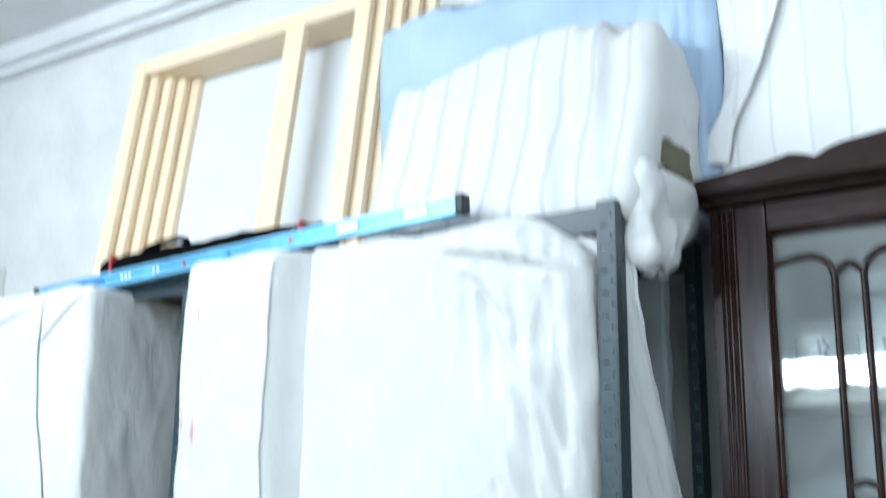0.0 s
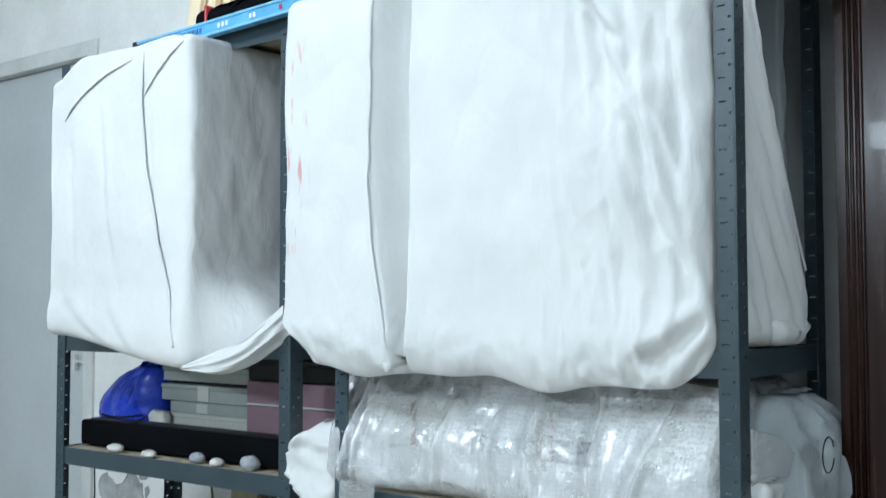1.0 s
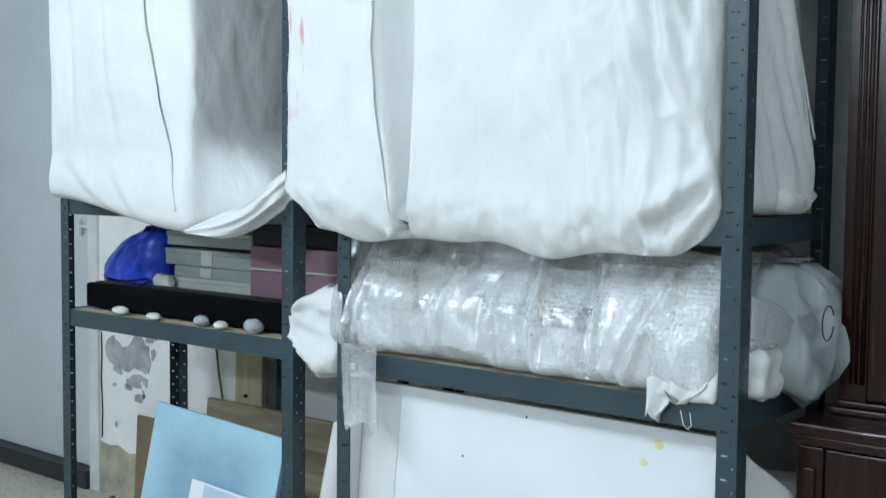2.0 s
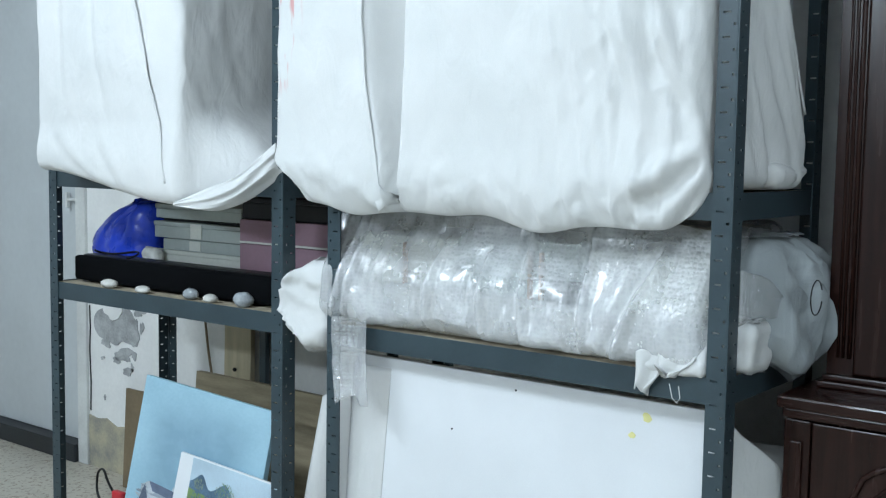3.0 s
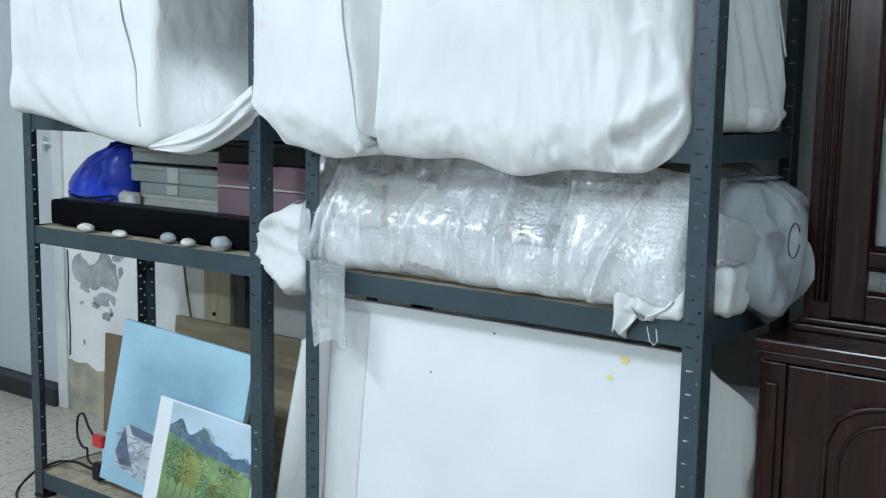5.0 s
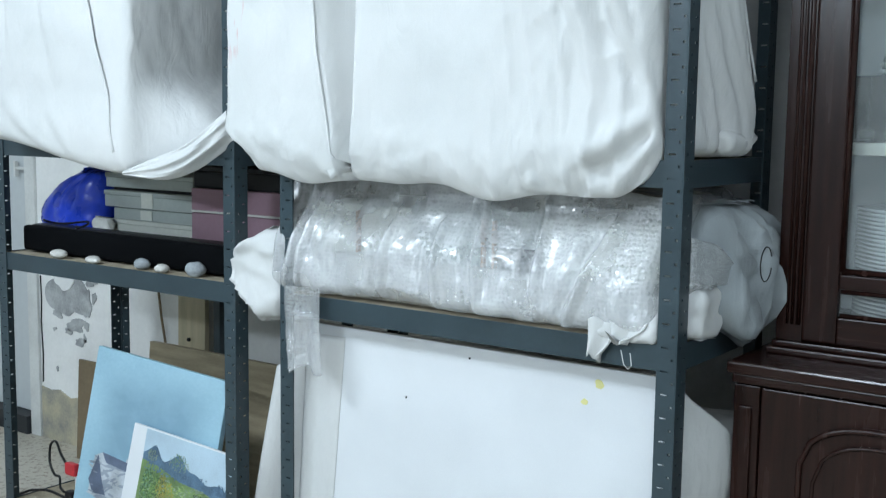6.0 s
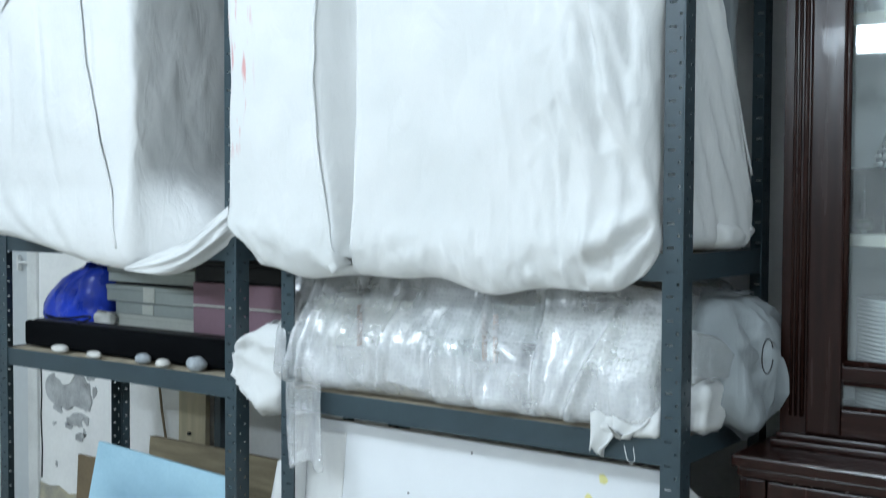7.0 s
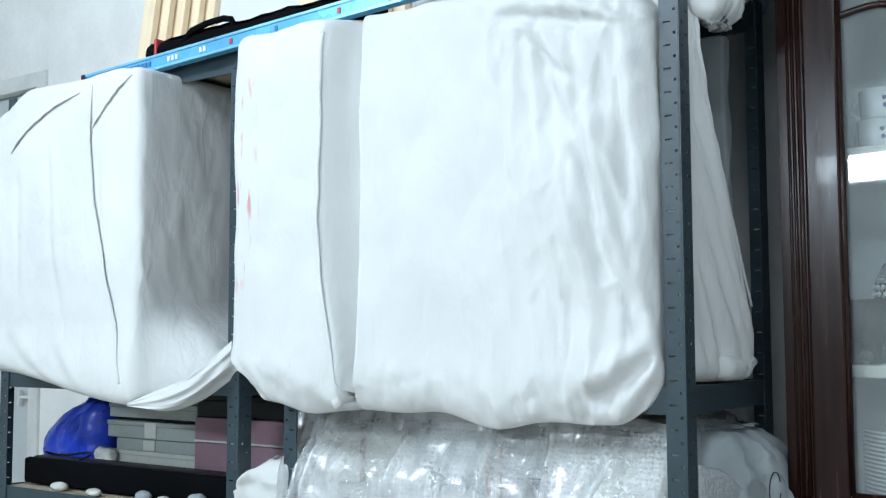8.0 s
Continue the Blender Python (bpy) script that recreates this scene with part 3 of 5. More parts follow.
def lip(points, width, height, shape, y0, n=60, flip=1):
    """A turned-over edge of the sheet along a line: proud on one side, lying flat on the other."""
    pts = [Vector((x, 0, z)) for x, z in points]
    seg = [(b_ - a_).length for a_, b_ in zip(pts, pts[1:])]
    total = sum(seg)

    def along(t):
        d = t * total
        for k, ll in enumerate(seg):
            if d <= ll or k == len(seg) - 1:
                return pts[k].lerp(pts[k + 1], min(1.0, d / ll))
            d -= ll

    def place(u, v):
        p = along(u)
        a_, b_ = along(max(0.0, u - 0.06)), along(min(1.0, u + 0.06))
        t = (b_ - a_).normalized()
        w = Vector((t.z, 0, -t.x)) * flip
        p = (a_ + b_ + p * 2) / 4 + w * width * v * (0.9 + 0.25 * noise.noise(Vector((u * 6, 0, y0)))) + w * 0.004 * noise.noise(Vector((u * 9, 2, 1)))
        q = shape(Vector((p.x, y0, p.z)), Vector((0, -1, 0)))
        h = height * (1 - v) ** 1.6 * ends(u) * (0.8 + 0.4 * noise.noise(Vector((u * 5, 4, y0))))
        return q + Vector((0, -0.0012 - h + 0.0045 * v, 0))

    return sheet(steps(0, 1, n), steps(0, 1, 8), place, 0.0022)


def shape_left(p, n):
    x, y, z = p
    q = p.copy()
    front = max(0.0, -n.y)
    side = max(0.0, n.x)
    if z < 1.2:
        k = smooth01(1.2, 1.05, z)
        low = smooth01(-1.83, -1.29, x) * smooth01(0.05, -0.08, y)
        q.z -= 0.075 * k * low
        q.y -= 0.012 * math.sin(math.pi * smooth01(1.2, 1.04, z)) * front
    for x0, z0, x1, z1, w, h in ((-1.72, 1.60, -1.70, 1.25, 0.03, 0.004), (-1.60, 1.66, -1.52, 1.20, 0.025, 0.004), (-1.76, 1.18, -1.62, 1.10, 0.03, 0.0025), (-1.56, 1.16, -1.45, 1.08, 0.025, 0.0025), (-1.40, 1.60, -1.36, 1.25, 0.02, 0.003), (-1.66, 1.12, -1.50, 1.06, 0.02, 0.003)):
        d, t = near_line(x, z, x0, z0, x1, z1)
        q.y += front * ends(t) * soft_fold(d, w, h)
    q.y += front * 0.005 * fbm((x, 0, z), 4)
    q.y -= 0.015 * front * math.sin(math.pi * smooth01(-1.84, -1.27, x)) * math.sin(math.pi * smooth01(1.0, 1.8, z))
    q.x += side * (0.003 * fbm((x, y * 1.6, z * 0.9), 5, 2) + 0.0032 * ridge((0.3, y * 1.8 + z * 0.55, z * 0.5), 9) + 0.0028 * ridge((7.3, y * 2 - z * 0.7, z * 0.5), 8) + 0.0016 * ridge((3.3, y * 2.4 + z * 1.6, z * 0.3), 12))
    q.x += side * 0.15 * smooth01(-0.12, 0.05, y) * smooth01(1.25, 1.08, z)
    c = smooth01(-1.70, -1.84, x) * smooth01(1.62, 1.77, z)
    q.z -= 0.05 * c
    q.z += 0.006 * smooth01(1.70, 1.77, z) * fbm((x, 0, 3), 9)
    return q


left_b = thing("wrapped_canvases", (-1.55, 0.15, 1.075), "stack of canvases wrapped in a creased white sheet on the rack", "wrapped bundle")
part("sheet", wrapped(-1.84, -1.268, -0.105, 0.40, 1.076, 1.783, 0.020, shape_left, 0.006, 0.02), SHEET, left_b, smooth=True)
for pts, w, h, fl in (
    (((-1.436, 1.765), (-1.434, 1.72), (-1.434, 1.655), (-1.426, 1.58), (-1.414, 1.51), (-1.388, 1.39), (-1.354, 1.26), (-1.320, 1.17), (-1.304, 1.12), (-1.296, 1.098)), 0.028, 0.007, 1),
    (((-1.434, 1.645), (-1.39, 1.69), (-1.34, 1.728), (-1.285, 1.762)), 0.022, 0.006, -1),
    (((-1.765, 1.62), (-1.69, 1.675), (-1.60, 1.715), (-1.48, 1.745)), 0.026, 0.007, -1),
):
    part("fold", lip(pts, w, h, shape_left, -0.105, flip=fl), SHEET, left_b, "turned-over fold of the sheet", smooth=True)


def bent(points, u):
    """A point on a smooth line through a few others."""
    n = len(points) - 1
    k = min(int(u * n), n - 1)
    t = u * n - k
    p = [Vector(points[max(0, min(n, k + i))]) for i in (-1, 0, 1, 2)]
    return 0.5 * (2 * p[1] + (p[2] - p[0]) * t + (2 * p[0] - 5 * p[1] + 4 * p[2] - p[3]) * t * t + (3 * p[1] - p[0] - 3 * p[2] + p[3]) * t ** 3)


HEM_TOP = ((-1.276, -0.112, 1.014), (-1.197, -0.085, 1.047), (-1.144, -0.050, 1.074), (-1.108, -0.012, 1.116), (-1.073, 0.006, 1.151))
HEM_LOW = ((-1.280, -0.112, 1.006), (-1.190, -0.092, 0.994), (-1.134, -0.060, 1.013), (-1.094, -0.022, 1.050), (-1.058, 0.002, 1.085))


def fold_flap(u, v):
    # the pleated hem of the sheet, swept up from the low corner to the post
    a, b = bent(HEM_TOP, u), bent(HEM_LOW, u)
    out = Vector((0.55, -0.83, 0.0))
    grow = min(1.0, 0.25 + 1.6 * u) * min(1.0, 5 * (1 - u) + 0.3)
    bulge_ = 0.016 * math.sin(math.pi * min(1.0, v * 1.15)) * grow
    pleats = grow * (0.0042 * math.sin(2 * math.pi * (2.6 * v + 0.5 * u)) + 0.0035 * abs(math.sin(math.pi * (4.2 * v - 0.9 * u))) + 0.003 * noise.noise(Vector((u * 7, v * 3, 2))))
    return a.lerp(b, v) + out * (bulge_ + pleats) + Vector((0, 0.03, 0.004)) * max(0.0, v - 0.85) / 0.15 * grow


part("rolled_hem", sheet(steps(0, 1, 60), steps(0, 1, 36), fold_flap, 0.003), SHEET, left_b, "twisted hem of the sheet", smooth=True)


def shape_right(p, n):
    x, y, z = p
    q = p.copy()
    front = max(0.0, -n.y)
    side = max(0.0, n.x)
    fr = smooth01(0.1, -0.02, y)
    # the left board stands proud; its edge runs down beside the right one
    if y < 0.08:
        edge = -0.700 - 0.005 * math.sin(9 * z) + 0.048 * smooth01(1.36, 1.08, z) ** 1.3
        d = x - edge
        run = max(0.012, -0.646 - edge)
        if x < -0.6435:
            q.y += fr * (-0.055 + 0.085 * smooth01(-0.2, 1.0, d / run) * (d > -0.2 * run))
        else:
            q.y -= fr * (0.010 + 0.016 * smooth01(1.36, 1.10, z)) * math.exp(-(x + 0.642) / 0.05)
    if z < 1.22:
        k = smooth01(1.22, 1.06, z) * fr
        hang = 0.082 * smooth01(-1.0, -0.86, x) ** 0.7 * (0.82 + 0.18 * smooth01(-0.70, -0.36, x)) * (0.9 + 0.1 * math.sin(17 * x + 1)) * smooth01(0.0, -0.11, x) + 0.005 * math.sin(31 * x) - 0.012 * smooth01(-0.06, -0.01, x)
        q.z -= hang * k
        q.y -= 0.022 * k * math.sin(math.pi * smooth01(1.22, 0.98, z))
        # creased turn of the hem
        q.y += front * 0.008 * ridge((x * 1.2, 2.0, z * 1.5), 10) * smooth01(1.13, 1.08, z)
        # the hem turns in under the boards
        q.y += fr * 0.026 * smooth01(1.14, 1.075, z) + front * 0.007 * fbm((x * 2.2 + z, 6.1, z * 3.0), 11) * smooth01(1.16, 1.10, z)
    c = smooth01(-0.88, -0.96, x) * smooth01(1.14, 1.06, z)
    q.x += 0.05 * c
    q.z += 0.04 * c
    g = smooth01(-0.50, -0.05, x)
    for x0, z0, x1, z1, w, h in (
        (-0.165, 1.74, -0.105, 1.22, 0.024, 0.008), (-0.085, 1.70, -0.065, 1.32, 0.018, 0.008), (-0.24, 1.76, -0.19, 1.52, 0.026, 0.008),
        (-0.20, 1.62, -0.12, 1.40, 0.024, 0.007), (-0.15, 1.48, -0.08, 1.27, 0.022, 0.009), (-0.13, 1.36, -0.06, 1.19, 0.022, 0.010),
        (-0.155, 1.115, -0.045, 1.150, 0.022, 0.016), (-0.150, 1.105, -0.125, 1.00, 0.022, 0.015), (-0.105, 1.07, -0.035, 1.115, 0.018, 0.012),
        (-0.27, 1.10, -0.20, 1.01, 0.022, 0.010), (-0.33, 1.755, -0.09, 1.70, 0.024, 0.012), (-0.28, 1.72, -0.16, 1.60, 0.022, 0.009),
        (-0.70, 1.09, -0.56, 1.015, 0.020, 0.012), (-0.90, 1.11, -0.80, 1.03, 0.022, 0.008),
    ):
        d, t = near_line(x, z, x0, z0, x1, z1)
        q.y += front * ends(t) * 1.15 * soft_fold(d, w, h)
    q.y += front * (0.007 * fbm((x * 1.3, 0.5, z), 4) + 0.011 * g * ridge((x * 2.4 + z * 0.9, 2.7, z * 0.7 - x * 0.5), 7) + 0.016 * g * fbm((x * 1.7 + z * 0.5, 1.5, z * 0.6 - x * 0.4), 6, 3) + 0.005 * ridge((x * 1.5 + z, 4.0, z * 0.8 - x), 4))
    q.y -= front * g * 0.008 * max(0.0, ridge((x * 3.0 + z * 0.5, 8.0, z * 0.5), 7)) ** 3
    q.y -= front * g * 0.004 * max(0.0, ridge((x * 2.6 - z * 1.1, 5.0, z * 0.9 + x), 9)) ** 3
    q.y += front * smooth01(1.2, 1.02, z) * 0.010 * fbm((x * 1.5, 3.3, z * 2.5), 9)
    q.y += fr * 0.022 * smooth01(-0.20, -0.03, x) ** 2
    q.x += side * (0.006 * fbm((0.2, y * 2 + z, z * 0.7), 8) + 0.005 * ridge((1.2, y * 3 + z * 0.8, z * 0.3), 8))
    c = smooth01(-0.16, 0.0, x) * smooth01(1.66, 1.80, z)
    q.z -= 0.07 * c
    q.z += 0.010 * smooth01(1.66, 1.76, z) * fbm((x, y, 0), 7)
    q.x += (0.060 * min(1.0, max(0.0, (y - 0.03) / 0.33)) - 0.006) * smooth01(-0.55, -0.25, x)
    if n.y < -0.3 and q.z < 1.09:
        q.y = min(q.y, -0.006)
    # the back leans: thick at the foot, thin at the top
    if y > 0:
        q.y += y * (max(0.06, min(0.285, 0.257 + 0.45 * (1.212 - z))) / 0.40 - 1.0)
    return q


right_b = thing("wrapped_canvases", (-0.5, 0.15, 1.075), "large stack of canvases under a white sheet with red drips", "wrapped bundle")
part("sheet", wrapped(-0.962, -0.040, -0.058, 0.40, 1.077, 1.795, 0.035, shape_right, 0.0055, 0.028), SHEET_STAIN, right_b, smooth=True)
for pts, w, h, fl in (
    (((-0.700, 1.775), (-0.703, 1.60), (-0.706, 1.45), (-0.704, 1.34), (-0.690, 1.24), (-0.672, 1.16), (-0.655, 1.11), (-0.635, 1.085)), 0.030, 0.006, 1),
):
    part("fold", lip(pts, w, h, shape_right, -0.058, flip=fl), SHEET, right_b, "turned-over fold of the sheet", smooth=True)


def corner_bulge(p, n):
    q = p.copy()
    x, y, z = p
    q.x += (0.02 * fbm((x, y, z), 9) + 0.012 * ridge((x, y * 2, z * 2), 14)) * abs(n.x)
    q.y += 0.012 * fbm((x + 3, y * 2, z), 10)
    q.z += 0.012 * fbm((x + 5, y, z * 2), 9)
    return q


part("tucked_corner", wrapped(-0.12, 0.006, 0.17, 0.305, 1.078, 1.135, 0.025, corner_bulge, 0.007, 0.025), SHEET, right_b, "tucked corner of the sheet", smooth=True)


def rear_hem(back, out):
    """A narrow turned hem that follows the leaning rear edge of the sheet."""
    def place(u, v):
        y = 0.056 + 0.215 * u ** 0.95 - back * (0.4 + 0.6 * u) + 0.004 * noise.noise(Vector((u * 5, back * 50, 0)))
        z = 1.630 - 0.42 * u
        return Vector((0.004 + 0.008 * u + out * math.sin(math.pi * (0.15 + 0.7 * v)), y + 0.009 * v, z + 0.003 * v))
    return sheet(steps(0, 1, 40), steps(0, 1, 6), place, 0.002)


for hem_back, hem_out in ((0.012, 0.004), (0.030, 0.004)):
    part("hem", rear_hem(hem_back, hem_out), SHEET, right_b, "turned hem of the sheet", smooth=True)


def slab_shape(p, n):
    q = p.copy()
    x, y, z = p
    q.y += 0.008 * fbm((x, y, z), 7)
    q.x += 0.008 * fbm((x, y * 3, z * 0.8), 8)
    return q


back_b = thing("wrapped_canvas", (-0.5, 0.33, 1.075), "canvas in a sheet greyed for shade, leaning at the back of the rack", "wrapped bundle")
# the grey colour puts the shade of the rear shelf into this sheet
part("sheet", wrapped(-0.86, -0.045, 0.318, 0.352, 1.076, 1.74, 0.010, slab_shape, 0.02, 0.008), GREY_CLOTH, back_b, smooth=True)

# ---- bubble-wrapped package and cloths on the middle shelf, right rack ----
pk = thing("bubble_wrapped_package", (-0.48, 0.2, 0.77), "package of pictures in shiny clear bubble wrap on the shelf", "package")


def inner_shape(p, n):
    q = p.copy()
    q.y += 0.01 * fbm(p, 8)
    q.z += 0.012 * fbm((p.x, p.y, 2), 6)
    return q


part("cloth_padding", wrapped(-0.88, -0.05, 0.022, 0.365, 0.770, 0.862, 0.03, inner_shape, 0.016, 0.03), SHEET, pk, "white cloth padding", smooth=True)
for k, (xa, xb, za, zb, ma) in enumerate(((-0.87, -0.6015, 0.83, 0.962, BOX_PALE), (-0.60, -0.3015, 0.83, 0.970, BOX_GREY), (-0.30, -0.06, 0.83, 0.962, BOX_PALE))):
    part("picture", boxes((xa, xb, 0.06, 0.355, za, zb), bevel=0.006), ma, pk)
COPPER = mat("copper_frame_edge", (0.50, 0.32, 0.22), rough=0.3, metal=0.5, bump=0.05)
for x in (-0.735, -0.425, -0.40):
    part("frame_edge", boxes((x, x + 0.006, 0.046, 0.058, 0.83, 0.95), bevel=0.002), COPPER, pk, "copper-coloured frame edge")
part("frame_edge", boxes((-0.38, -0.30, 0.044, 0.058, 0.835, 0.90), bevel=0.002), BLACK_CLOTH, pk, "dark picture corner")


def wrap_shape(p, n):
    q = p.copy()
    x, y, z = p
    f = max(0.0, -n.y)
    q.y += f * (0.012 * fbm((x * 1.6, 1, z * 0.9), 8) + 0.010 * ridge((x * 2.2, 2, z * 0.7), 7) * 0.8 - 0.03 * smooth01(0.98, 0.8, z) * 0.5)
    q.y += 0.06 * smooth01(0.86, 1.0, z) * smooth01(0.1, -0.02, y)
    q.z += 0.010 * fbm((x, y, 4), 8) * max(0.0, n.z)
    q.z += (0.012 * fbm((x * 2, 7, 4), 9) + 0.016 * smooth01(0.0, 1.0, math.sin(9 * x + 1.0)) * smooth01(-0.75, -0.6, x)) * smooth01(0.81, 0.78, z) * f + 0.002
    for x0, z0, x1, z1 in ((-0.86, 0.99, -0.88, 0.76), (-0.83, 0.99, -0.85, 0.76), (-0.29, 0.98, -0.28, 0.80), (-0.62, 0.95, -0.64, 0.78), (-0.5, 0.93, -0.5, 0.78), (-0.42, 0.98, -0.40, 0.79), (-0.15, 0.95, -0.22, 0.78)):
        d, t = near_line(x, z, x0, z0, x1, z1)
        q.y += f * (0.016 * math.exp(-((d - 0.010) / 0.010) ** 2) - 0.016 * math.exp(-((d + 0.009) / 0.010) ** 2))
    return q


part("bubble_wrap", wrapped(-0.935, -0.045, -0.004, 0.375, 0.772, 1.012, 0.03, wrap_shape, 0.006, 0.03), WRAP, pk, "clear bubble wrap", smooth=True)


def wrap_flap(u, v):
    z = 0.790 - 0.185 * v
    x = -0.880 + 0.105 * u * (1 - 0.15 * v) + 0.030 * v
    return Vector((x, -0.014 - 0.010 * math.sin(7 * u + 2 * v) - 0.008 * v + 0.004 * noise.noise(Vector((u * 4, v * 6, 1))), z + (0.012 * math.sin(5 * u) + 0.02 * u) * v))


part("loose_flap", sheet(steps(0, 1, 22), steps(0, 1, 30), wrap_flap, 0.0015), WRAP_THIN, pk, "loose flap of bubble wrap", smooth=True)


def wrap_tip(u, v):
    w = (1 - u)
    return Vector((0.004 + 0.02 * math.sin(3 * u) + 0.01 * v * u, 0.03 + 0.205 * u, 0.875 + (0.10 - 0.02 * u) * (v - 0.2) * w + 0.006 * math.sin(9 * u + 5 * v)))


part("loose_corner", sheet(steps(0, 0.98, 16), steps(0, 1, 12), wrap_tip, 0.0015), WRAP_THIN, pk, "loose corner of bubble wrap", smooth=True)


def bulge(amount, scale, seed):
    def f(p, n):
        q = p.copy()
        d = fbm((p.x + seed, p.y, p.z), scale) * amount + amount * 0.6 * ridge((p.x, p.y + seed, p.z), scale * 0.8)
        return q + n * d
    return f


def folded_end(p, n):
    x, y, z = p
    q = p + n * (0.006 * fbm((x, y, z), 18) + 0.012 * ridge((x * 0.8 + z * 0.5, y, z * 1.2 - x * 0.4), 13))
    c = smooth01(0.80, 0.70, z)
    q.x += 0.055 * c * c * smooth01(-0.95, -1.06, x)
    q.x += 0.035 * smooth01(0.84, 0.885, z) * smooth01(-0.95, -1.06, x)
    d, t = near_path(x, z, ((-1.03, 0.86), (-1.035, 0.79), (-1.0, 0.735)))
    q.y += max(0.0, -n.y) * pleat(-d, 0.02, 0.030)
    return q


fc = thing("folded_cloth", (-0.98, 0.08, 0.70), "folded white cloth wedged between the racks beside bubble wrap", "cloth")
part("cloth", wrapped(-1.062, -0.912, 0.010, 0.22, 0.700, 0.885, 0.03, folded_end, 0.006, 0.03), SHEET, fc, smooth=True)

wc = thing("crumpled_cloth", (-0.07, 0.02, 0.77), "crumpled white cloth spilling over the shelf edge", "cloth")


def spill_shape(p, n):
    x, y, z = p
    q = p + n * (0.004 * fbm((x, y, z), 26) + 0.006 * ridge((x * 1.4 + z, y, z * 0.7), 15))
    q.y += 0.035 * smooth01(0.79, 0.84, z)
    q.z += 0.010 * smooth01(0.80, 0.84, z) * fbm((x, 1, 0), 18)
    return q


part("cloth", wrapped(-0.150, -0.038, -0.008, 0.12, 0.770, 0.842, 0.012, spill_shape, 0.004, 0.012), SHEET, wc, smooth=True)


def spill_tip(x_, w_, drop):
    def place(u, v):
        x = x_ + w_ * (u - 0.5) * (1 - 0.75 * v ** 1.5) - 0.35 * w_ * v * v
        return Vector((x, -0.010 - 0.006 * math.sin(5 * u + 1) - 0.006 * v, 0.800 - drop * v + 0.006 * math.sin(7 * u)))
    return sheet(steps(0, 1, 16), steps(0, 1, 14), place, 0.003)


for tip_x, tip_w, tip_d in ((-0.130, 0.058, 0.064), (-0.085, 0.065, 0.034)):
    part("corner", spill_tip(tip_x, tip_w, tip_d), SHEET, wc, "limp corner of the cloth", smooth=True)
part("thread", tube([(-0.085, -0.034, 0.758), (-0.078, -0.036, 0.735), (-0.070, -0.036, 0.728), (-0.064, -0.036, 0.736), (-0.068, -0.034, 0.756)], 0.0008, 5), SHEET, wc, "loose thread")
wc2 = thing("crumpled_cloth", (0.0, 0.1, 0.77), "crumpled white cloth at the end of the shelf", "cloth")
part("cloth", wrapped(-0.033, 0.018, 0.055, 0.155, 0.771, 0.850, 0.018, bulge(0.010, 18, 4), 0.007, 0.02), SHEET, wc2, smooth=True)


def grey_shape(p, n):
    x, y, z = p
    q = p + n * (0.008 * fbm((x, y * 1.3, z * 0.7), 10) + 0.006 * ridge((x, y * 3 - z, z), 10))
    f = max(0.0, n.x)
    for pts, w, h in ((((0.19, 0.98), (0.215, 0.90), (0.235, 0.79)), 0.030, 0.020), (((0.245, 0.985), (0.262, 0.90), (0.262, 0.80)), 0.026, 0.026), (((0.275, 0.98), (0.315, 0.92), (0.325, 0.82)), 0.028, 0.018), (((0.17, 0.93), (0.20, 0.86), (0.19, 0.79)), 0.022, 0.014), (((0.33, 0.96), (0.36, 0.88), (0.35, 0.80)), 0.025, 0.014)):
        d, t = near_path(y, z, pts)
        q.x -= f * ends(t) * 1.7 * soft_fold(d, 0.8 * w, h)
    top = smooth01(0.80, 1.0, z)
    q.y += 0.02 * top
    q.x -= 0.03 * top
    if z < 0.88:
        k = smooth01(0.88, 0.77, z) * smooth01(0.0, 0.06, x)
        q.z -= 0.045 * k * smooth01(0.12, 0.20, y) * smooth01(0.33, 0.22, y)
    return q


gc = thing("crumpled_cloth", (0.03, 0.3, 0.77), "crumpled grey cloth bulging out of the rack end", "cloth")
part("cloth", wrapped(-0.16, 0.058, 0.13, 0.362, 0.772, 0.990, 0.06, grey_shape, 0.006, 0.06), GREY_CLOTH, gc, smooth=True)
part("drawstring", tube([(0.075, 0.19 + 0.028 * math.cos(a), 0.895 + 0.03 * math.sin(a)) for a in steps(0.4, 6.0, 24)], 0.0012, 5), BLACK, gc, "thin dark drawstring loop")

# ---- lower shelf, right rack: big canvases under sheets ----
cv = thing("blank_canvas", (-0.49, 0.03, 0.078), "large blank white canvas with yellow paint spots", "canvas")
lean = pose(0, 0.022, 0.08, -3, 0, 0)
part("canvas", boxes((-0.868, -0.040, 0.0, 0.022, 0.0, 0.622), bevel=0.003, turn=lean), CANVAS, cv)
for k, (sx, sz, sr) in enumerate(((-0.168, 0.592, 0.0085), (-0.196, 0.556, 0.0062), (-0.60, 0.50, 0.002), (-0.45, 0.60, 0.002))):
    bm = prism([(x, z) for x, z in blotch(sx, sz, sr, sr, 50 + k, 20, 0.3)], -0.0012, 0.0005, m=lean)
    part("paint_spot", bm, YELLOW if k < 2 else HOLE, cv, "yellow paint spot" if k < 2 else "dark fleck")


def cover_fold(u, v):
    x = -0.872 + 0.105 * u * (1 - 0.25 * v)
    z = 0.600 - 0.585 * v
    return lean @ Vector((x, -0.0012 - 0.007 * (1 + math.sin(9 * u + 1.2 * math.sin(3 * v))) * (0.4 + 0.6 * v) * (1 - u) - 0.003 * (1 - u) * noise.noise(Vector((u * 3, v * 5, 3))), z))


part("cover_edge", sheet(steps(0, 1, 26), steps(0, 1, 40), cover_fold, 0.0008), SHEET, cv, "white cover drawn over the edge", smooth=True)


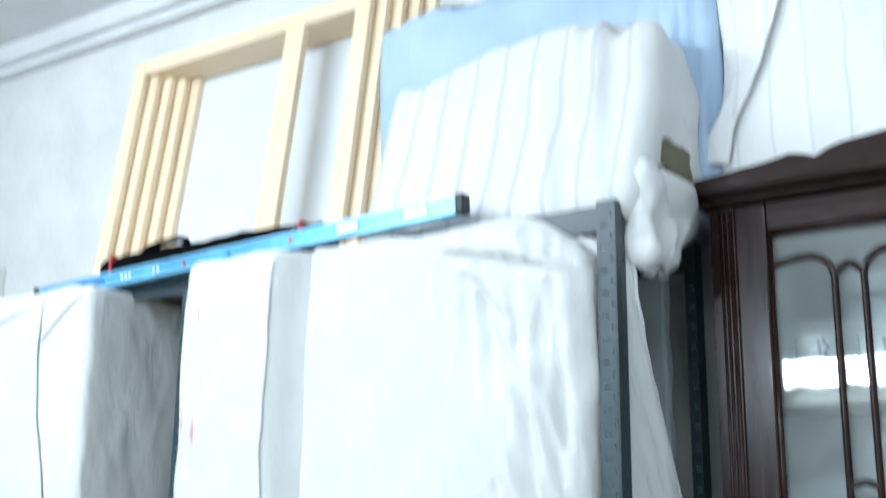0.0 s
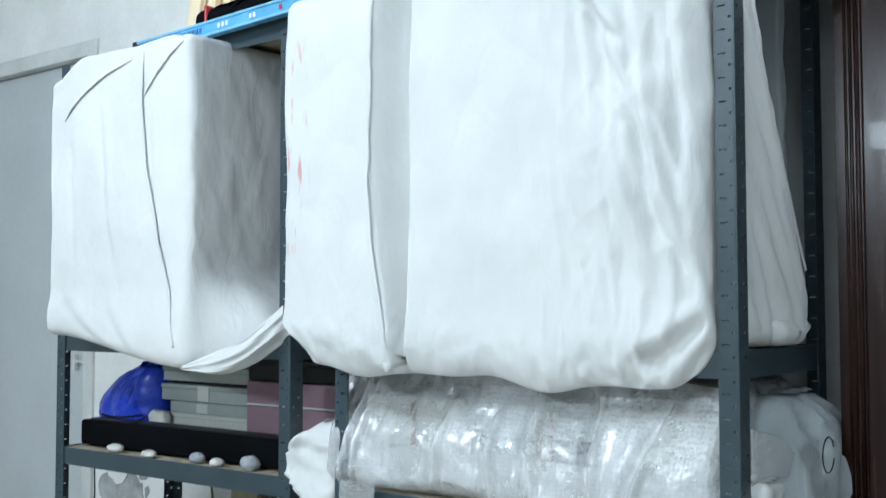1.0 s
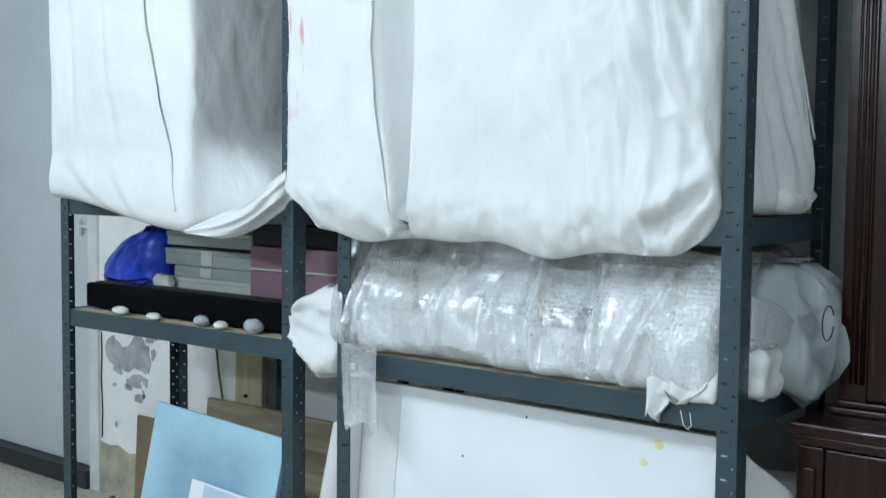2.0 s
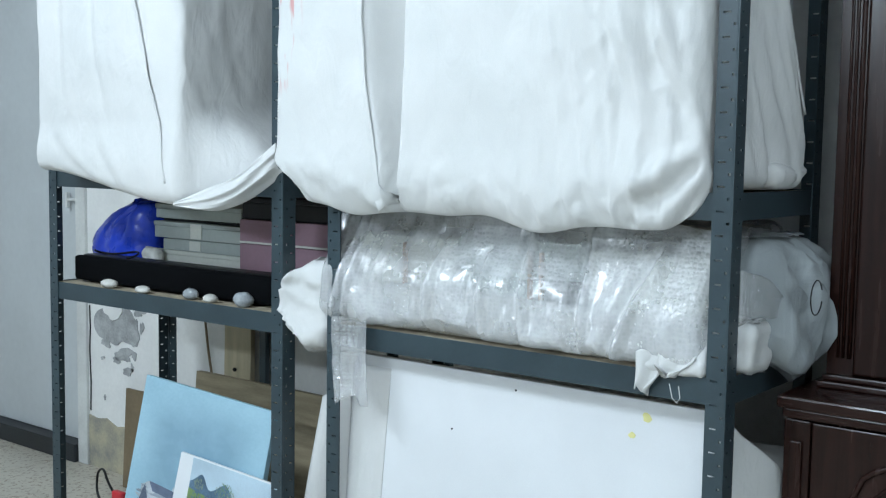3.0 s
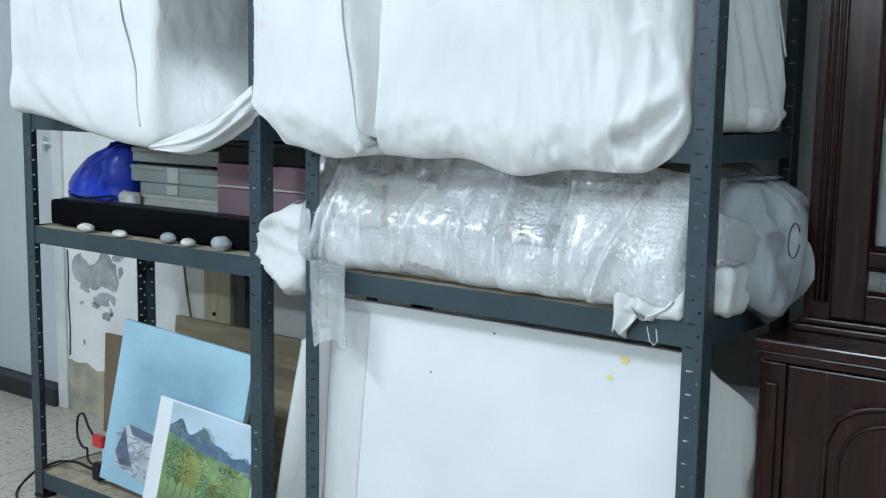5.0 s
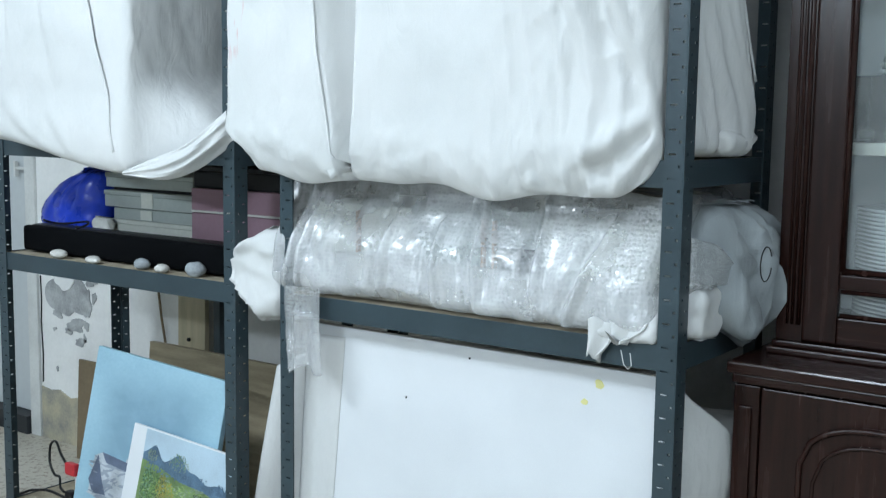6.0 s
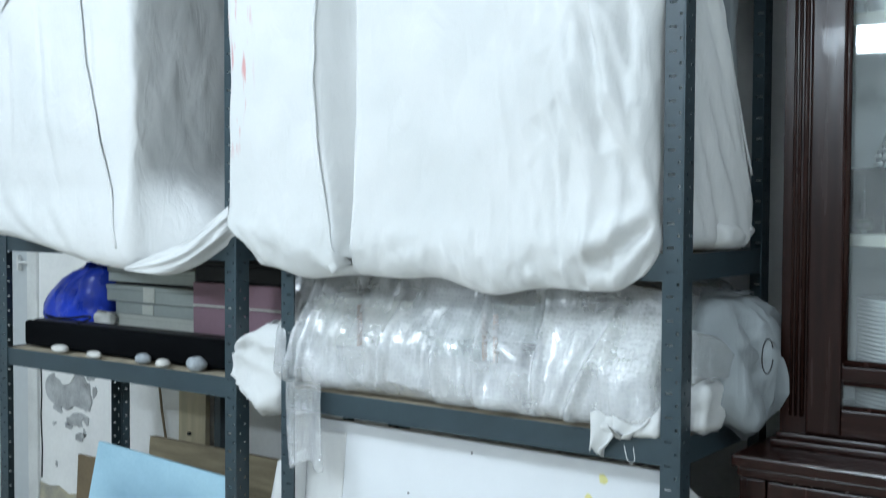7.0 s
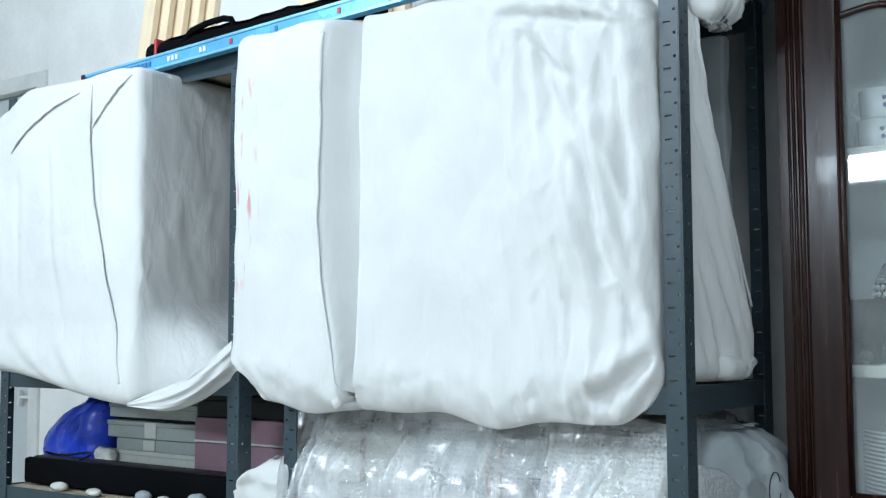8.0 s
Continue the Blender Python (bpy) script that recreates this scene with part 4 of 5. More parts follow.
def stack_shape(p, n):
    x, y, z = p
    q = p + n * (0.004 * fbm((x, y * 2, z), 8))
    if z > 0.3:
        q.z -= 0.95 * max(0.0, min(y, 0.19) - 0.085) * smooth01(0.3, 0.65, z)
    if x > -0.5:
        k = min(1.0, max(0.0, (y - 0.070) / 0.080))
        q.x += -0.008 + 0.056 * k + (0.006 * ridge((2.0, y * 2.4 + z * 0.35, z * 0.4), 9) + 0.006 * fbm((1.0, y * 3, z), 7)) * smooth01(0.0, 0.2, k)
    return q


st = thing("wrapped_canvases", (-0.5, 0.25, 0.078), "stack of canvases covered by a white sheet, lower shelf", "wrapped bundle")
part("sheet", wrapped(-0.90, -0.020, 0.068, 0.375, 0.079, 0.680, 0.012, stack_shape, 0.014, 0.015), SHEET, st, smooth=True)


def side_sheet(u, v):
    z = 0.60 - 0.52 * v
    x = -1.0 - 0.085 * v + 0.10 * u * (1 - 0.2 * v)
    return Vector((x, 0.085 - 0.02 * math.sin(3 * u + 2 * v) + 0.03 * u, z + 0.05 * (u - 0.4) * (1 - v)))


part("sheet_edge", sheet(steps(0, 1, 14), steps(0, 1, 30), side_sheet, 0.004), SHEET, st, "edge of the sheet hanging free", smooth=True)

# ---- left rack, middle shelf ----
sb = thing("soundbar", (-1.5, 0.1, 0.768), "long black soundbar with fabric grille on the shelf", "soundbar")
part("grille", boxes((-1.938, -1.10, 0.064, 0.088, 0.772, 0.840), bevel=0.010), BLACK_CLOTH, sb, "black fabric grille", smooth=True)
part("housing", boxes((-1.935, -1.10, 0.0885, 0.142, 0.769, 0.842), bevel=0.008), BLACK, sb)
wire = thing("cable", (-1.8, 0.11, 0.842), "thin black cable looped on the soundbar", "cable")
part("wire", tube([(-1.80 + 0.085 * math.cos(a), 0.105 + 0.035 * math.sin(a), 0.850 + 0.006 * math.sin(2 * a)) for a in steps(-0.6, 3.9, 30)], 0.003, 6), BLACK, wire)

for k, (px_, py_, rx, ry, rz, ang, ma, lab) in enumerate((
    (-1.735, 0.036, 0.027, 0.017, 0.012, 10, STONE_M, "smooth white pebble on the shelf edge"),
    (-1.585, 0.030, 0.028, 0.016, 0.010, -8, STONE_M, "flat white pebble on the shelf edge"),
    (-1.405, 0.038, 0.021, 0.016, 0.014, 20, STONE_G, "rounded pale grey pebble on the shelf edge"),
    (-1.325, 0.032, 0.020, 0.016, 0.011, 0, STONE_M, "small white pebble on the shelf edge"),
    (-1.215, 0.038, 0.025, 0.018, 0.018, 30, STONE_G, "rough angular grey pebble on the shelf edge"),
)):
    bm = bmesh.new()
    bmesh.ops.create_icosphere(bm, subdivisions=3, radius=1)
    for v in bm.verts:
        d = 1 + (0.16 if k == 4 else 0.07) * noise.noise(v.co * 1.4 + Vector((k * 3.1, 0, 0)))
        v.co = Vector((v.co.x * rx * d, v.co.y * ry * d, v.co.z * rz * d))
    bmesh.ops.transform(bm, matrix=Matrix.Translation((px_, py_, 0.7675 + rz * 0.98)) @ pose(0, 0, 0, 0, 0, ang), verts=bm.verts)
    tagged(part("pebble", bm, ma, smooth=True), lab, "pebble", "pebbles in a row")


def storage_box(x0, x1, y0, y1, z0, z1, ma, label, band=None, lid=True, tape=None):
    t = thing("storage_box", ((x0 + x1) / 2, (y0 + y1) / 2, z0), label, "box", "stacked boxes")
    zl = z1 - 0.012 if lid else z1
    part("body", boxes((x0, x1, y0, y1, z0, zl), bevel=0.002), ma, t)
    if lid:
        part("lid", boxes((x0 - 0.002, x1 + 0.002, y0 - 0.002, y1 + 0.002, zl + 0.0005, z1), bevel=0.002), ma, t)
    if band:
        part("paper_edge", boxes((x0 + 0.003, x1 - 0.003, y0 - 0.0035, y0 - 0.0005, z0 + 0.001, z0 + band), bevel=0.0005), PAPER, t, "white paper edge")
    if tape:
        part("tape", boxes((tape, tape + 0.045, y0 - 0.004, y0 - 0.0022, z0 + 0.003, z1 - 0.002)), BOX_PALE, t, "strip of clear tape")
    return t


storage_box(-1.745, -1.398, 0.20, 0.395, 0.7685, 0.862, BOX_PALE, "pale cardboard box under other boxes", band=0.02)
storage_box(-1.715, -1.398, 0.195, 0.395, 0.863, 0.893, BOX_GREY, "thin grey cardboard box in a stack", tape=-1.60, lid=False)
storage_box(-1.757, -1.398, 0.198, 0.395, 0.8945, 0.9385, BOX_GREY, "grey-green cardboard box with tape, stacked", tape=-1.60)
storage_box(-1.76, -1.41, 0.205, 0.395, 0.947, 0.985, BOX_GREY, "grey-green cardboard box on top of the stack")
# black slab stands in for the shaded gap between these boxes
storage_box(-1.74, -1.41, 0.215, 0.395, 0.9395, 0.9465, BLACK, "thin black filler in the dark gap between two boxes", lid=False)
storage_box(-1.388, -1.075, 0.18, 0.395, 0.7685, 0.8995, BOX_MAUVE, "mauve cardboard box at the bottom of a pair", lid=False)
storage_box(-1.388, -1.075, 0.18, 0.395, 0.9005, 0.9605, BOX_MAUVE, "mauve cardboard box with a white edge", band=0.006, lid=False)
storage_box(-1.395, -1.08, 0.195, 0.395, 0.9615, 1.015, BLACK, "black box on top of the mauve boxes")


def bag_shape(p, n):
    x, y, z = p
    q = p + n * (0.012 * fbm((x, y, z), 12) + 0.012 * ridge((x * 1.3, y, z * 0.6), 11))
    q.x += 0.115 * smooth01(0.85, 0.985, z) ** 1.4 * smooth01(-1.78, -2.0, x) + 0.02 * smooth01(0.93, 1.0, z)
    return q


bag = thing("plastic_bag", (-1.86, 0.22, 0.7685), "full shiny blue plastic bag on the shelf", "bag")
part("film", wrapped(-2.015, -1.763, 0.16, 0.33, 0.770, 0.985, 0.06, bag_shape, 0.008, 0.055), BLUE_BAG, bag, smooth=True)
paperbag = thing("crumpled_paper", (-1.735, 0.165, 0.7685), "crumpled white paper beside the boxes", "paper")
part("sheet", wrapped(-1.765, -1.70, 0.158, 0.190, 0.770, 0.866, 0.012, bulge(0.006, 30, 2), 0.008, 0.015), PAPER, paperbag, smooth=True)


# ---- left rack, lower shelf: paintings and boards ----
def strokes(n, xr, zr, length, width, seed, upright=False, steep=0.5, oval=False):
    """Many dabs of paint, each a thin raised lozenge, on one plane."""
    rnd = random.Random(seed)
    bm = bmesh.new()
    for _ in range(n):
        cx, cz = rnd.uniform(*xr), rnd.uniform(*zr)
        if oval and math.hypot((2 * cx - xr[0] - xr[1]) / (xr[1] - xr[0]), (2 * cz - zr[0] - zr[1]) / (zr[1] - zr[0])) > 1 - 0.25 * rnd.random():
            continue
        a = (math.pi / 2 if upright else 0) + rnd.gauss(0, steep)
        ll, ww = length * rnd.uniform(0.5, 1.3), width * rnd.uniform(0.6, 1.4)
        u, w = Vector((math.cos(a), 0, math.sin(a))), Vector((-math.sin(a), 0, math.cos(a)))
        y = -0.0006 - rnd.random() * 0.0012
        c = Vector((cx, y, cz))
        ring = [bm.verts.new(c + u * ll * s + w * ww * q) for s, q in ((-0.5, 0), (-0.25, 0.5), (0.3, 0.45), (0.5, 0), (0.25, -0.5), (-0.3, -0.45))]
        top = bm.verts.new(c + Vector((0, -0.0007, 0)))
        for k in range(6):
            bm.faces.new((ring[k], ring[(k + 1) % 6], top))
    return bm


def paint(name, c, vary=0.2, scale=20):
    return mat(name, c, rough=0.5, vary=vary, scale=scale, fine=300, bump=0.4)


SKY_BLUE = mat("blue_ground_paint", (0.36, 0.56, 0.66), rough=0.55, vary=0.12, scale=4, fine=90, bump=0.12, stretch=(1, 1, 1.6), other=(0.28, 0.47, 0.58))
P_WHITE, P_GREY, P_SLATE = paint("pale_grey_paint", (0.50, 0.54, 0.58)), paint("grey_paint", (0.30, 0.34, 0.40)), paint("slate_paint", (0.12, 0.15, 0.22))
P_SKY, P_HILL, P_FIELD = paint("pale_sky_paint", (0.50, 0.64, 0.74), 0.10, 8), paint("blue_hill_paint", (0.12, 0.21, 0.31), 0.3, 25), paint("meadow_paint", (0.20, 0.31, 0.12), 0.3, 14)
P_DARKG, P_MIDG, P_LIGHTG, P_OCHRE = paint("dark_green_paint", (0.05, 0.11, 0.04)), paint("green_paint", (0.17, 0.30, 0.09)), paint("light_green_paint", (0.34, 0.48, 0.16)), paint("ochre_paint", (0.38, 0.33, 0.06))

def deepen_middle(m, deep):
    """Thinly scrubbed darker paint over the middle of a canvas."""
    n, l = m.node_tree.nodes, m.node_tree.links
    b = n["Principled BSDF"]
    src = b.inputs["Base Color"].links[0].from_socket
    co, sep, nz = n.new("ShaderNodeTexCoord"), n.new("ShaderNodeSeparateXYZ"), n.new("ShaderNodeTexNoise")
    nz.inputs["Scale"].default_value, nz.inputs["Detail"].default_value = 9, 3
    l.new(co.outputs["Generated"], sep.inputs[0])
    l.new(co.outputs["Generated"], nz.inputs["Vector"])
    fac = None
    for axis in (0, 2):
        w = n.new("ShaderNodeMath")
        w.operation = "PINGPONG"
        w.inputs[1].default_value = 0.5
        l.new(sep.outputs[axis], w.inputs[0])
        r = n.new("ShaderNodeMapRange")
        r.interpolation_type = "SMOOTHSTEP"
        r.inputs[1].default_value, r.inputs[2].default_value = 0.03, 0.30
        l.new(w.outputs[0], r.inputs[0])
        if fac is None:
            fac = r.outputs[0]
        else:
            k = n.new("ShaderNodeMath")
            k.operation = "MULTIPLY"
            l.new(fac, k.inputs[0])
            l.new(r.outputs[0], k.inputs[1])
            fac = k.outputs[0]
    k = n.new("ShaderNodeMath")
    k.operation, k.use_clamp = "MULTIPLY", True
    add = n.new("ShaderNodeMath")
    add.inputs[1].default_value = 0.45
    l.new(nz.outputs[0], add.inputs[0])
    l.new(fac, k.inputs[0])
    l.new(add.outputs[0], k.inputs[1])
    mx = n.new("ShaderNodeMix")
    mx.data_type = "RGBA"
    l.new(k.outputs[0], mx.inputs[0])
    l.new(src, mx.inputs[6])
    mx.inputs[7].default_value = (*deep, 1)
    l.new(mx.outputs[2], b.inputs["Base Color"])


a1 = math.degrees(math.atan2(0.085, 0.443))
m1 = pose(-1.722, 0.046, 0.104, -a1, 2.8, 0)
p1 = thing("painting", (-1.4, 0.06, 0.078), "blue painting with a sketched grey building, leaning", "painting")
deepen_middle(SKY_BLUE, (0.22, 0.37, 0.47))
part("canvas", placed(boxes((0, 0.50, 0.0, 0.016, 0.0, 0.432), bevel=0.002), m1), SKY_BLUE, p1)
part("painted_building", placed(prism([(0.055, 0.05), (0.06, 0.15), (0.09, 0.165), (0.33, 0.15), (0.33, 0.04), (0.2, 0.03)], -0.0010, 0.0004), m1), P_WHITE, p1, "pale grey painted building")
part("painted_roof", placed(prism([(0.05, 0.085), (0.075, 0.155), (0.10, 0.10), (0.125, 0.06), (0.075, 0.055)], -0.0022, -0.0006), m1), P_SLATE, p1, "dark slate painted gable")
part("painted_roof", placed(prism([(0.09, 0.165), (0.34, 0.152), (0.34, 0.13), (0.11, 0.142)], -0.0022, -0.0006), m1), P_SLATE, p1)
tagged(part("brushwork", placed(strokes(60, (0.06, 0.34), (0.04, 0.15), 0.05, 0.008, 4, steep=0.3), m1), P_GREY, p1), kind="stuff")
tagged(part("brushwork", placed(strokes(40, (0.06, 0.34), (0.03, 0.16), 0.04, 0.007, 5, steep=0.6), m1), P_WHITE, p1), kind="stuff")

a2 = math.degrees(math.atan2(0.060, 0.28))
PAINT2 = Matrix.Diagonal((1, 1, 0.945, 1))
m2 = pose(-1.508, 0.021, 0.098, -a2, 2.8, 0)
p2 = thing("painting", (-1.3, 0.04, 0.078), "landscape painting of green trees and blue mountains", "painting")
part("canvas", placed(boxes((0, 0.372, 0.0, 0.010, 0.0, 0.272), bevel=0.002), m2), CANVAS, p2, "white canvas with bare margin")
X2 = (0.055, 0.368)
part("painted_sky", placed(prism([(X2[0], 0.17), (X2[0] - 0.004, 0.284), (X2[1], 0.284), (X2[1], 0.17)], -0.0008, 0.0004), m2 @ PAINT2), P_SKY, p2)
hills = [(X2[0], 0.15)]
for k in range(41):
    u = k / 40
    hills.append((X2[0] + (X2[1] - X2[0]) * u, 0.222 + 0.030 * math.exp(-((u - 0.14) / 0.07) ** 2) + 0.034 * math.exp(-((u - 0.43) / 0.09) ** 2) + 0.012 * math.sin(23 * u) * 0.5 - 0.030 * u))
hills.append((X2[1], 0.15))
part("painted_ridge", placed(prism(hills, -0.0014, 0.0002), m2 @ PAINT2), P_HILL, p2, "blue painted mountains")
part("painted_meadow", placed(prism([(X2[0], 0.004), (X2[0], 0.205), (0.12, 0.198), (0.2, 0.178), (0.28, 0.175), (X2[1], 0.158), (X2[1], 0.004)], -0.0020, 0.0), m2 @ PAINT2), P_FIELD, p2, "green painted meadow")
off = PAINT2 @ Matrix.Translation((0, -0.0016, 0))
P_TEAL, P_MAUVE = paint("blue_green_paint", (0.16, 0.32, 0.20)), paint("grey_green_paint", (0.30, 0.38, 0.28))


def dabs(n, xr, zr, length, width, seed, ma, upright=True, steep=0.6, oval=True):
    n, length, width = int(1.9 * n), 0.62 * length, 0.62 * width
    tagged(part("brushwork", placed(strokes(n, xr, zr, length, width, seed, upright, steep, oval), m2 @ off), ma, p2), kind="stuff")


dabs(60, (0.065, 0.36), (0.180, 0.205), 0.016, 0.005, 11, P_HILL, steep=0.8, oval=False)
dabs(46, (0.07, 0.11), (0.205, 0.238), 0.010, 0.003, 31, P_MAUVE, steep=0.5)
dabs(60, (0.15, 0.23), (0.200, 0.248), 0.010, 0.003, 32, P_MAUVE, steep=0.5)
dabs(30, (0.16, 0.22), (0.205, 0.25), 0.012, 0.003, 33, P_TEAL, steep=0.5)
dabs(150, (0.07, 0.36), (0.10, 0.17), 0.020, 0.004, 16, P_LIGHTG, False, 0.2, False)
dabs(120, (0.07, 0.36), (0.10, 0.175), 0.018, 0.004, 34, P_MAUVE, False, 0.2, False)
dabs(50, (0.25, 0.33), (0.145, 0.165), 0.010, 0.005, 35, P_DARKG)
dabs(160, (0.062, 0.36), (0.006, 0.06), 0.012, 0.003, 36, P_MAUVE, True, 0.5, False)
dabs(90, (0.062, 0.36), (0.006, 0.04), 0.012, 0.003, 37, P_OCHRE, True, 0.5, False)
# the trees: trunk, then a crown of dark, middle and light dabs
for k, (tx, tz, rx, rz, foot, tones) in enumerate((
    (0.088, 0.135, 0.024, 0.055, 0.045, (P_DARKG, P_MIDG, P_TEAL)), (0.118, 0.130, 0.020, 0.055, 0.040, (P_DARKG, P_MIDG, P_MIDG)),
    (0.142, 0.135, 0.020, 0.050, 0.045, (P_DARKG, P_OCHRE, P_OCHRE)), (0.170, 0.122, 0.022, 0.048, 0.038, (P_MIDG, P_OCHRE, P_OCHRE)),
    (0.212, 0.090, 0.022, 0.048, 0.012, (P_DARKG, P_TEAL, P_LIGHTG)), (0.250, 0.082, 0.020, 0.036, 0.020, (P_DARKG, P_OCHRE, P_MIDG)),
    (0.285, 0.068, 0.020, 0.036, 0.010, (P_DARKG, P_TEAL, P_MIDG)), (0.325, 0.075, 0.022, 0.040, 0.012, (P_DARKG, P_MIDG, P_TEAL)),
)):
    part("painted_trunk", placed(tube([(tx - 0.002, 0, foot), (tx + 0.001, 0, (foot + tz) / 2), (tx + 0.002, 0, tz + 0.4 * rz)], 0.0013, 5), m2 @ PAINT2 @ Matrix.Translation((0, -0.0018, 0))), P_SLATE, p2)
    for q_, ma in enumerate(tones):
        dabs((420, 330, 240)[q_], (tx - rx, tx + rx), (tz - rz, tz + rz), 0.0080, 0.0042, 100 + 10 * k + q_, ma, True, 0.8)

bb = tagged(part("hardboard_sheet", boxes((-2.34, -1.90, 0.0, 0.012, 0.0, 0.335), bevel=0.002, turn=pose(0, 0.50, 0.001, -3, 0, 0)), HARDBOARD), "brown hardboard sheet leaning behind the rack", "board")
tb = tagged(part("wooden_board", boxes((-1.80, -1.12, 0.0, 0.02, 0.0, 0.412), bevel=0.002, turn=pose(0, 0.340, 0.078, -5, 0, 0)), mat("tan_board", (0.40, 0.33, 0.22), vary=0.2, scale=6, stretch=(1, 8, 8))), "tan wooden board leaning at the back of the shelf", "board")
pl = tagged(part("wooden_plank", boxes((-1.873, -1.753, 0.0, 0.018, 0.0, 0.93), bevel=0.002, turn=pose(0, 0.535, 0.0, -1, 0, 0)), mat("pale_plank", (0.50, 0.44, 0.30), vary=0.12, scale=4, stretch=(10, 10, 1))), "pale wooden plank standing against the wall", "plank")
part("nail_hole", prism(blotch(-1.82, 0.465, 0.006, 0.006, 71, 14, 0.1), 0.536, 0.5415), HOLE, pl)
sp = tagged(part("steel_post", boxes((-1.728, -1.700, 0.555, 0.575, 0.0, 0.95), bevel=0.003), STEEL), "dark steel bar standing against the wall", "bar")
cd = thing("cable", (-1.99, 0.57, 0.5), "thin dark cable hanging down the wall", "cable")
part("wire", tube([(-2.02, 0.578, 0.76), (-2.015, 0.578, 0.66), (-2.00, 0.576, 0.58), (-1.985, 0.574, 0.50), (-1.965, 0.572, 0.42), (-1.955, 0.57, 0.3), (-1.96, 0.57, 0.004)], 0.004, 6), HARDBOARD, cd)

# extension lead on the bottom shelf, its cable trailing to the floor
ex = thing("extension_lead", (-1.75, 0.06, 0.077), "white extension socket with red plug and black cable", "extension lead")
part("socket", boxes((-1.752, -1.716, 0.075, 0.11, 0.079, 0.205), bevel=0.008), WHITE_PLASTIC, ex)
part("plug", boxes((-1.765, -1.722, 0.055, 0.074, 0.178, 0.212), bevel=0.006), RED, ex, "red plug")
part("plug", boxes((-1.762, -1.728, 0.05, 0.074, 0.086, 0.135), bevel=0.006), BLACK, ex, "black plug")
part("cord", tube([bent(((-1.755, 0.06, 0.20), (-1.80, 0.07, 0.225), (-1.85, 0.09, 0.245), (-1.89, 0.10, 0.225), (-1.895, 0.10, 0.175), (-1.86, 0.09, 0.15), (-1.83, 0.085, 0.15), (-1.82, 0.08, 0.125), (-1.79, 0.07, 0.12)), u) for u in steps(0, 1, 48)], 0.0035, 7), BLACK, ex, "black cord")
part("cord", tube([bent(((-1.765, 0.06, 0.11), (-1.84, 0.06, 0.115), (-1.90, 0.06, 0.105), (-1.945, 0.06, 0.092), (-2.028, 0.047, 0.050), (-2.051, 0.009, 0.006), (-1.994, -0.033, 0.006), (-1.949, -0.041, 0.006), (-1.940, -0.004, 0.006)), u) for u in steps(0, 1, 60)], 0.0038, 7), BLACK, ex, "black cord on the floor")

# ---- on top of the racks ----
lv = thing("spirit_level", (-1.0, -0.015, 1.80), "long blue aluminium spirit level lying across the racks", "spirit level")
tilt = pose(-1.575, -0.028, 1.779, 0, -2.1, 0)
part("body", placed(boxes((0.0, 1.26, 0.003, 0.024, 0.0, 0.036), bevel=0.002), tilt), LEVEL_BLUE, lv)
part("rail", placed(boxes((0.0, 1.26, 0.0, 0.0025, 0.0, 0.006), (0.0, 1.26, 0.0, 0.0025, 0.030, 0.036), bevel=0.0006), tilt), mat("light_blue_rail", (0.25, 0.6, 0.85), rough=0.3, metal=0.3, bump=0.02), lv, "bright edge rail")
for xa in (-0.018, 1.261):
    part("end_cap", placed(boxes((xa, xa + 0.017, -0.001, 0.026, -0.002, 0.038), bevel=0.003), tilt), BLACK, lv, "black end cap")
LEVEL_PRINT = mat("dark_blue_print", (0.03, 0.14, 0.36), rough=0.4, bump=0)
for xa, count, ink in ((0.13, 9, LEVEL_PRINT), (0.31, 3, WHITE_PLASTIC), (0.42, 2, WHITE_PLASTIC), (0.52, 1, RED), (0.66, 1, LEVEL_PRINT), (0.84, 1, RED)):
    for k in range(count):
        part("print_bar", placed(boxes((xa + 0.014 * k, xa + 0.014 * k + 0.008, 0.0008, 0.0028, 0.012, 0.023)), tilt), ink, lv, "illegible small print")
for xa in (0.97, 1.14):
    part("vial", placed(boxes((xa, xa + 0.055, 0.0004, 0.0028, 0.009, 0.028), bevel=0.001), tilt), WHITE_PLASTIC, lv, "pale vial window")


def tripod_shape(p, n):
    x, y, z = p
    return p + n * (0.006 * fbm((x, y, z), 10))


tp = thing("tripod_bag", (-1.05, 0.08, 1.8045), "long black padded tripod bag with red trim", "bag")
part("bag", wrapped(-1.435, -0.70, 0.032, 0.105, 1.806, 1.885, 0.025, tripod_shape, 0.012, 0.03), BLACK_CLOTH, tp, smooth=True)
part("trim_band", boxes((-1.385, -1.375, 0.028, 0.108, 1.8045, 1.888), bevel=0.006), RED, tp, "red trim band")
part("trim_band", boxes((-0.765, -0.757, 0.028, 0.108, 1.8045, 1.888), bevel=0.006), RED, tp, "red trim band")
part("handle", tube([(-1.29, 0.04, 1.865), (-1.25, 0.035, 1.888), (-1.20, 0.035, 1.896), (-1.15, 0.04, 1.900), (-1.13, 0.045, 1.896), (-1.12, 0.05, 1.875)], 0.008, 8), BLACK_CLOTH, tp, "webbing handle")


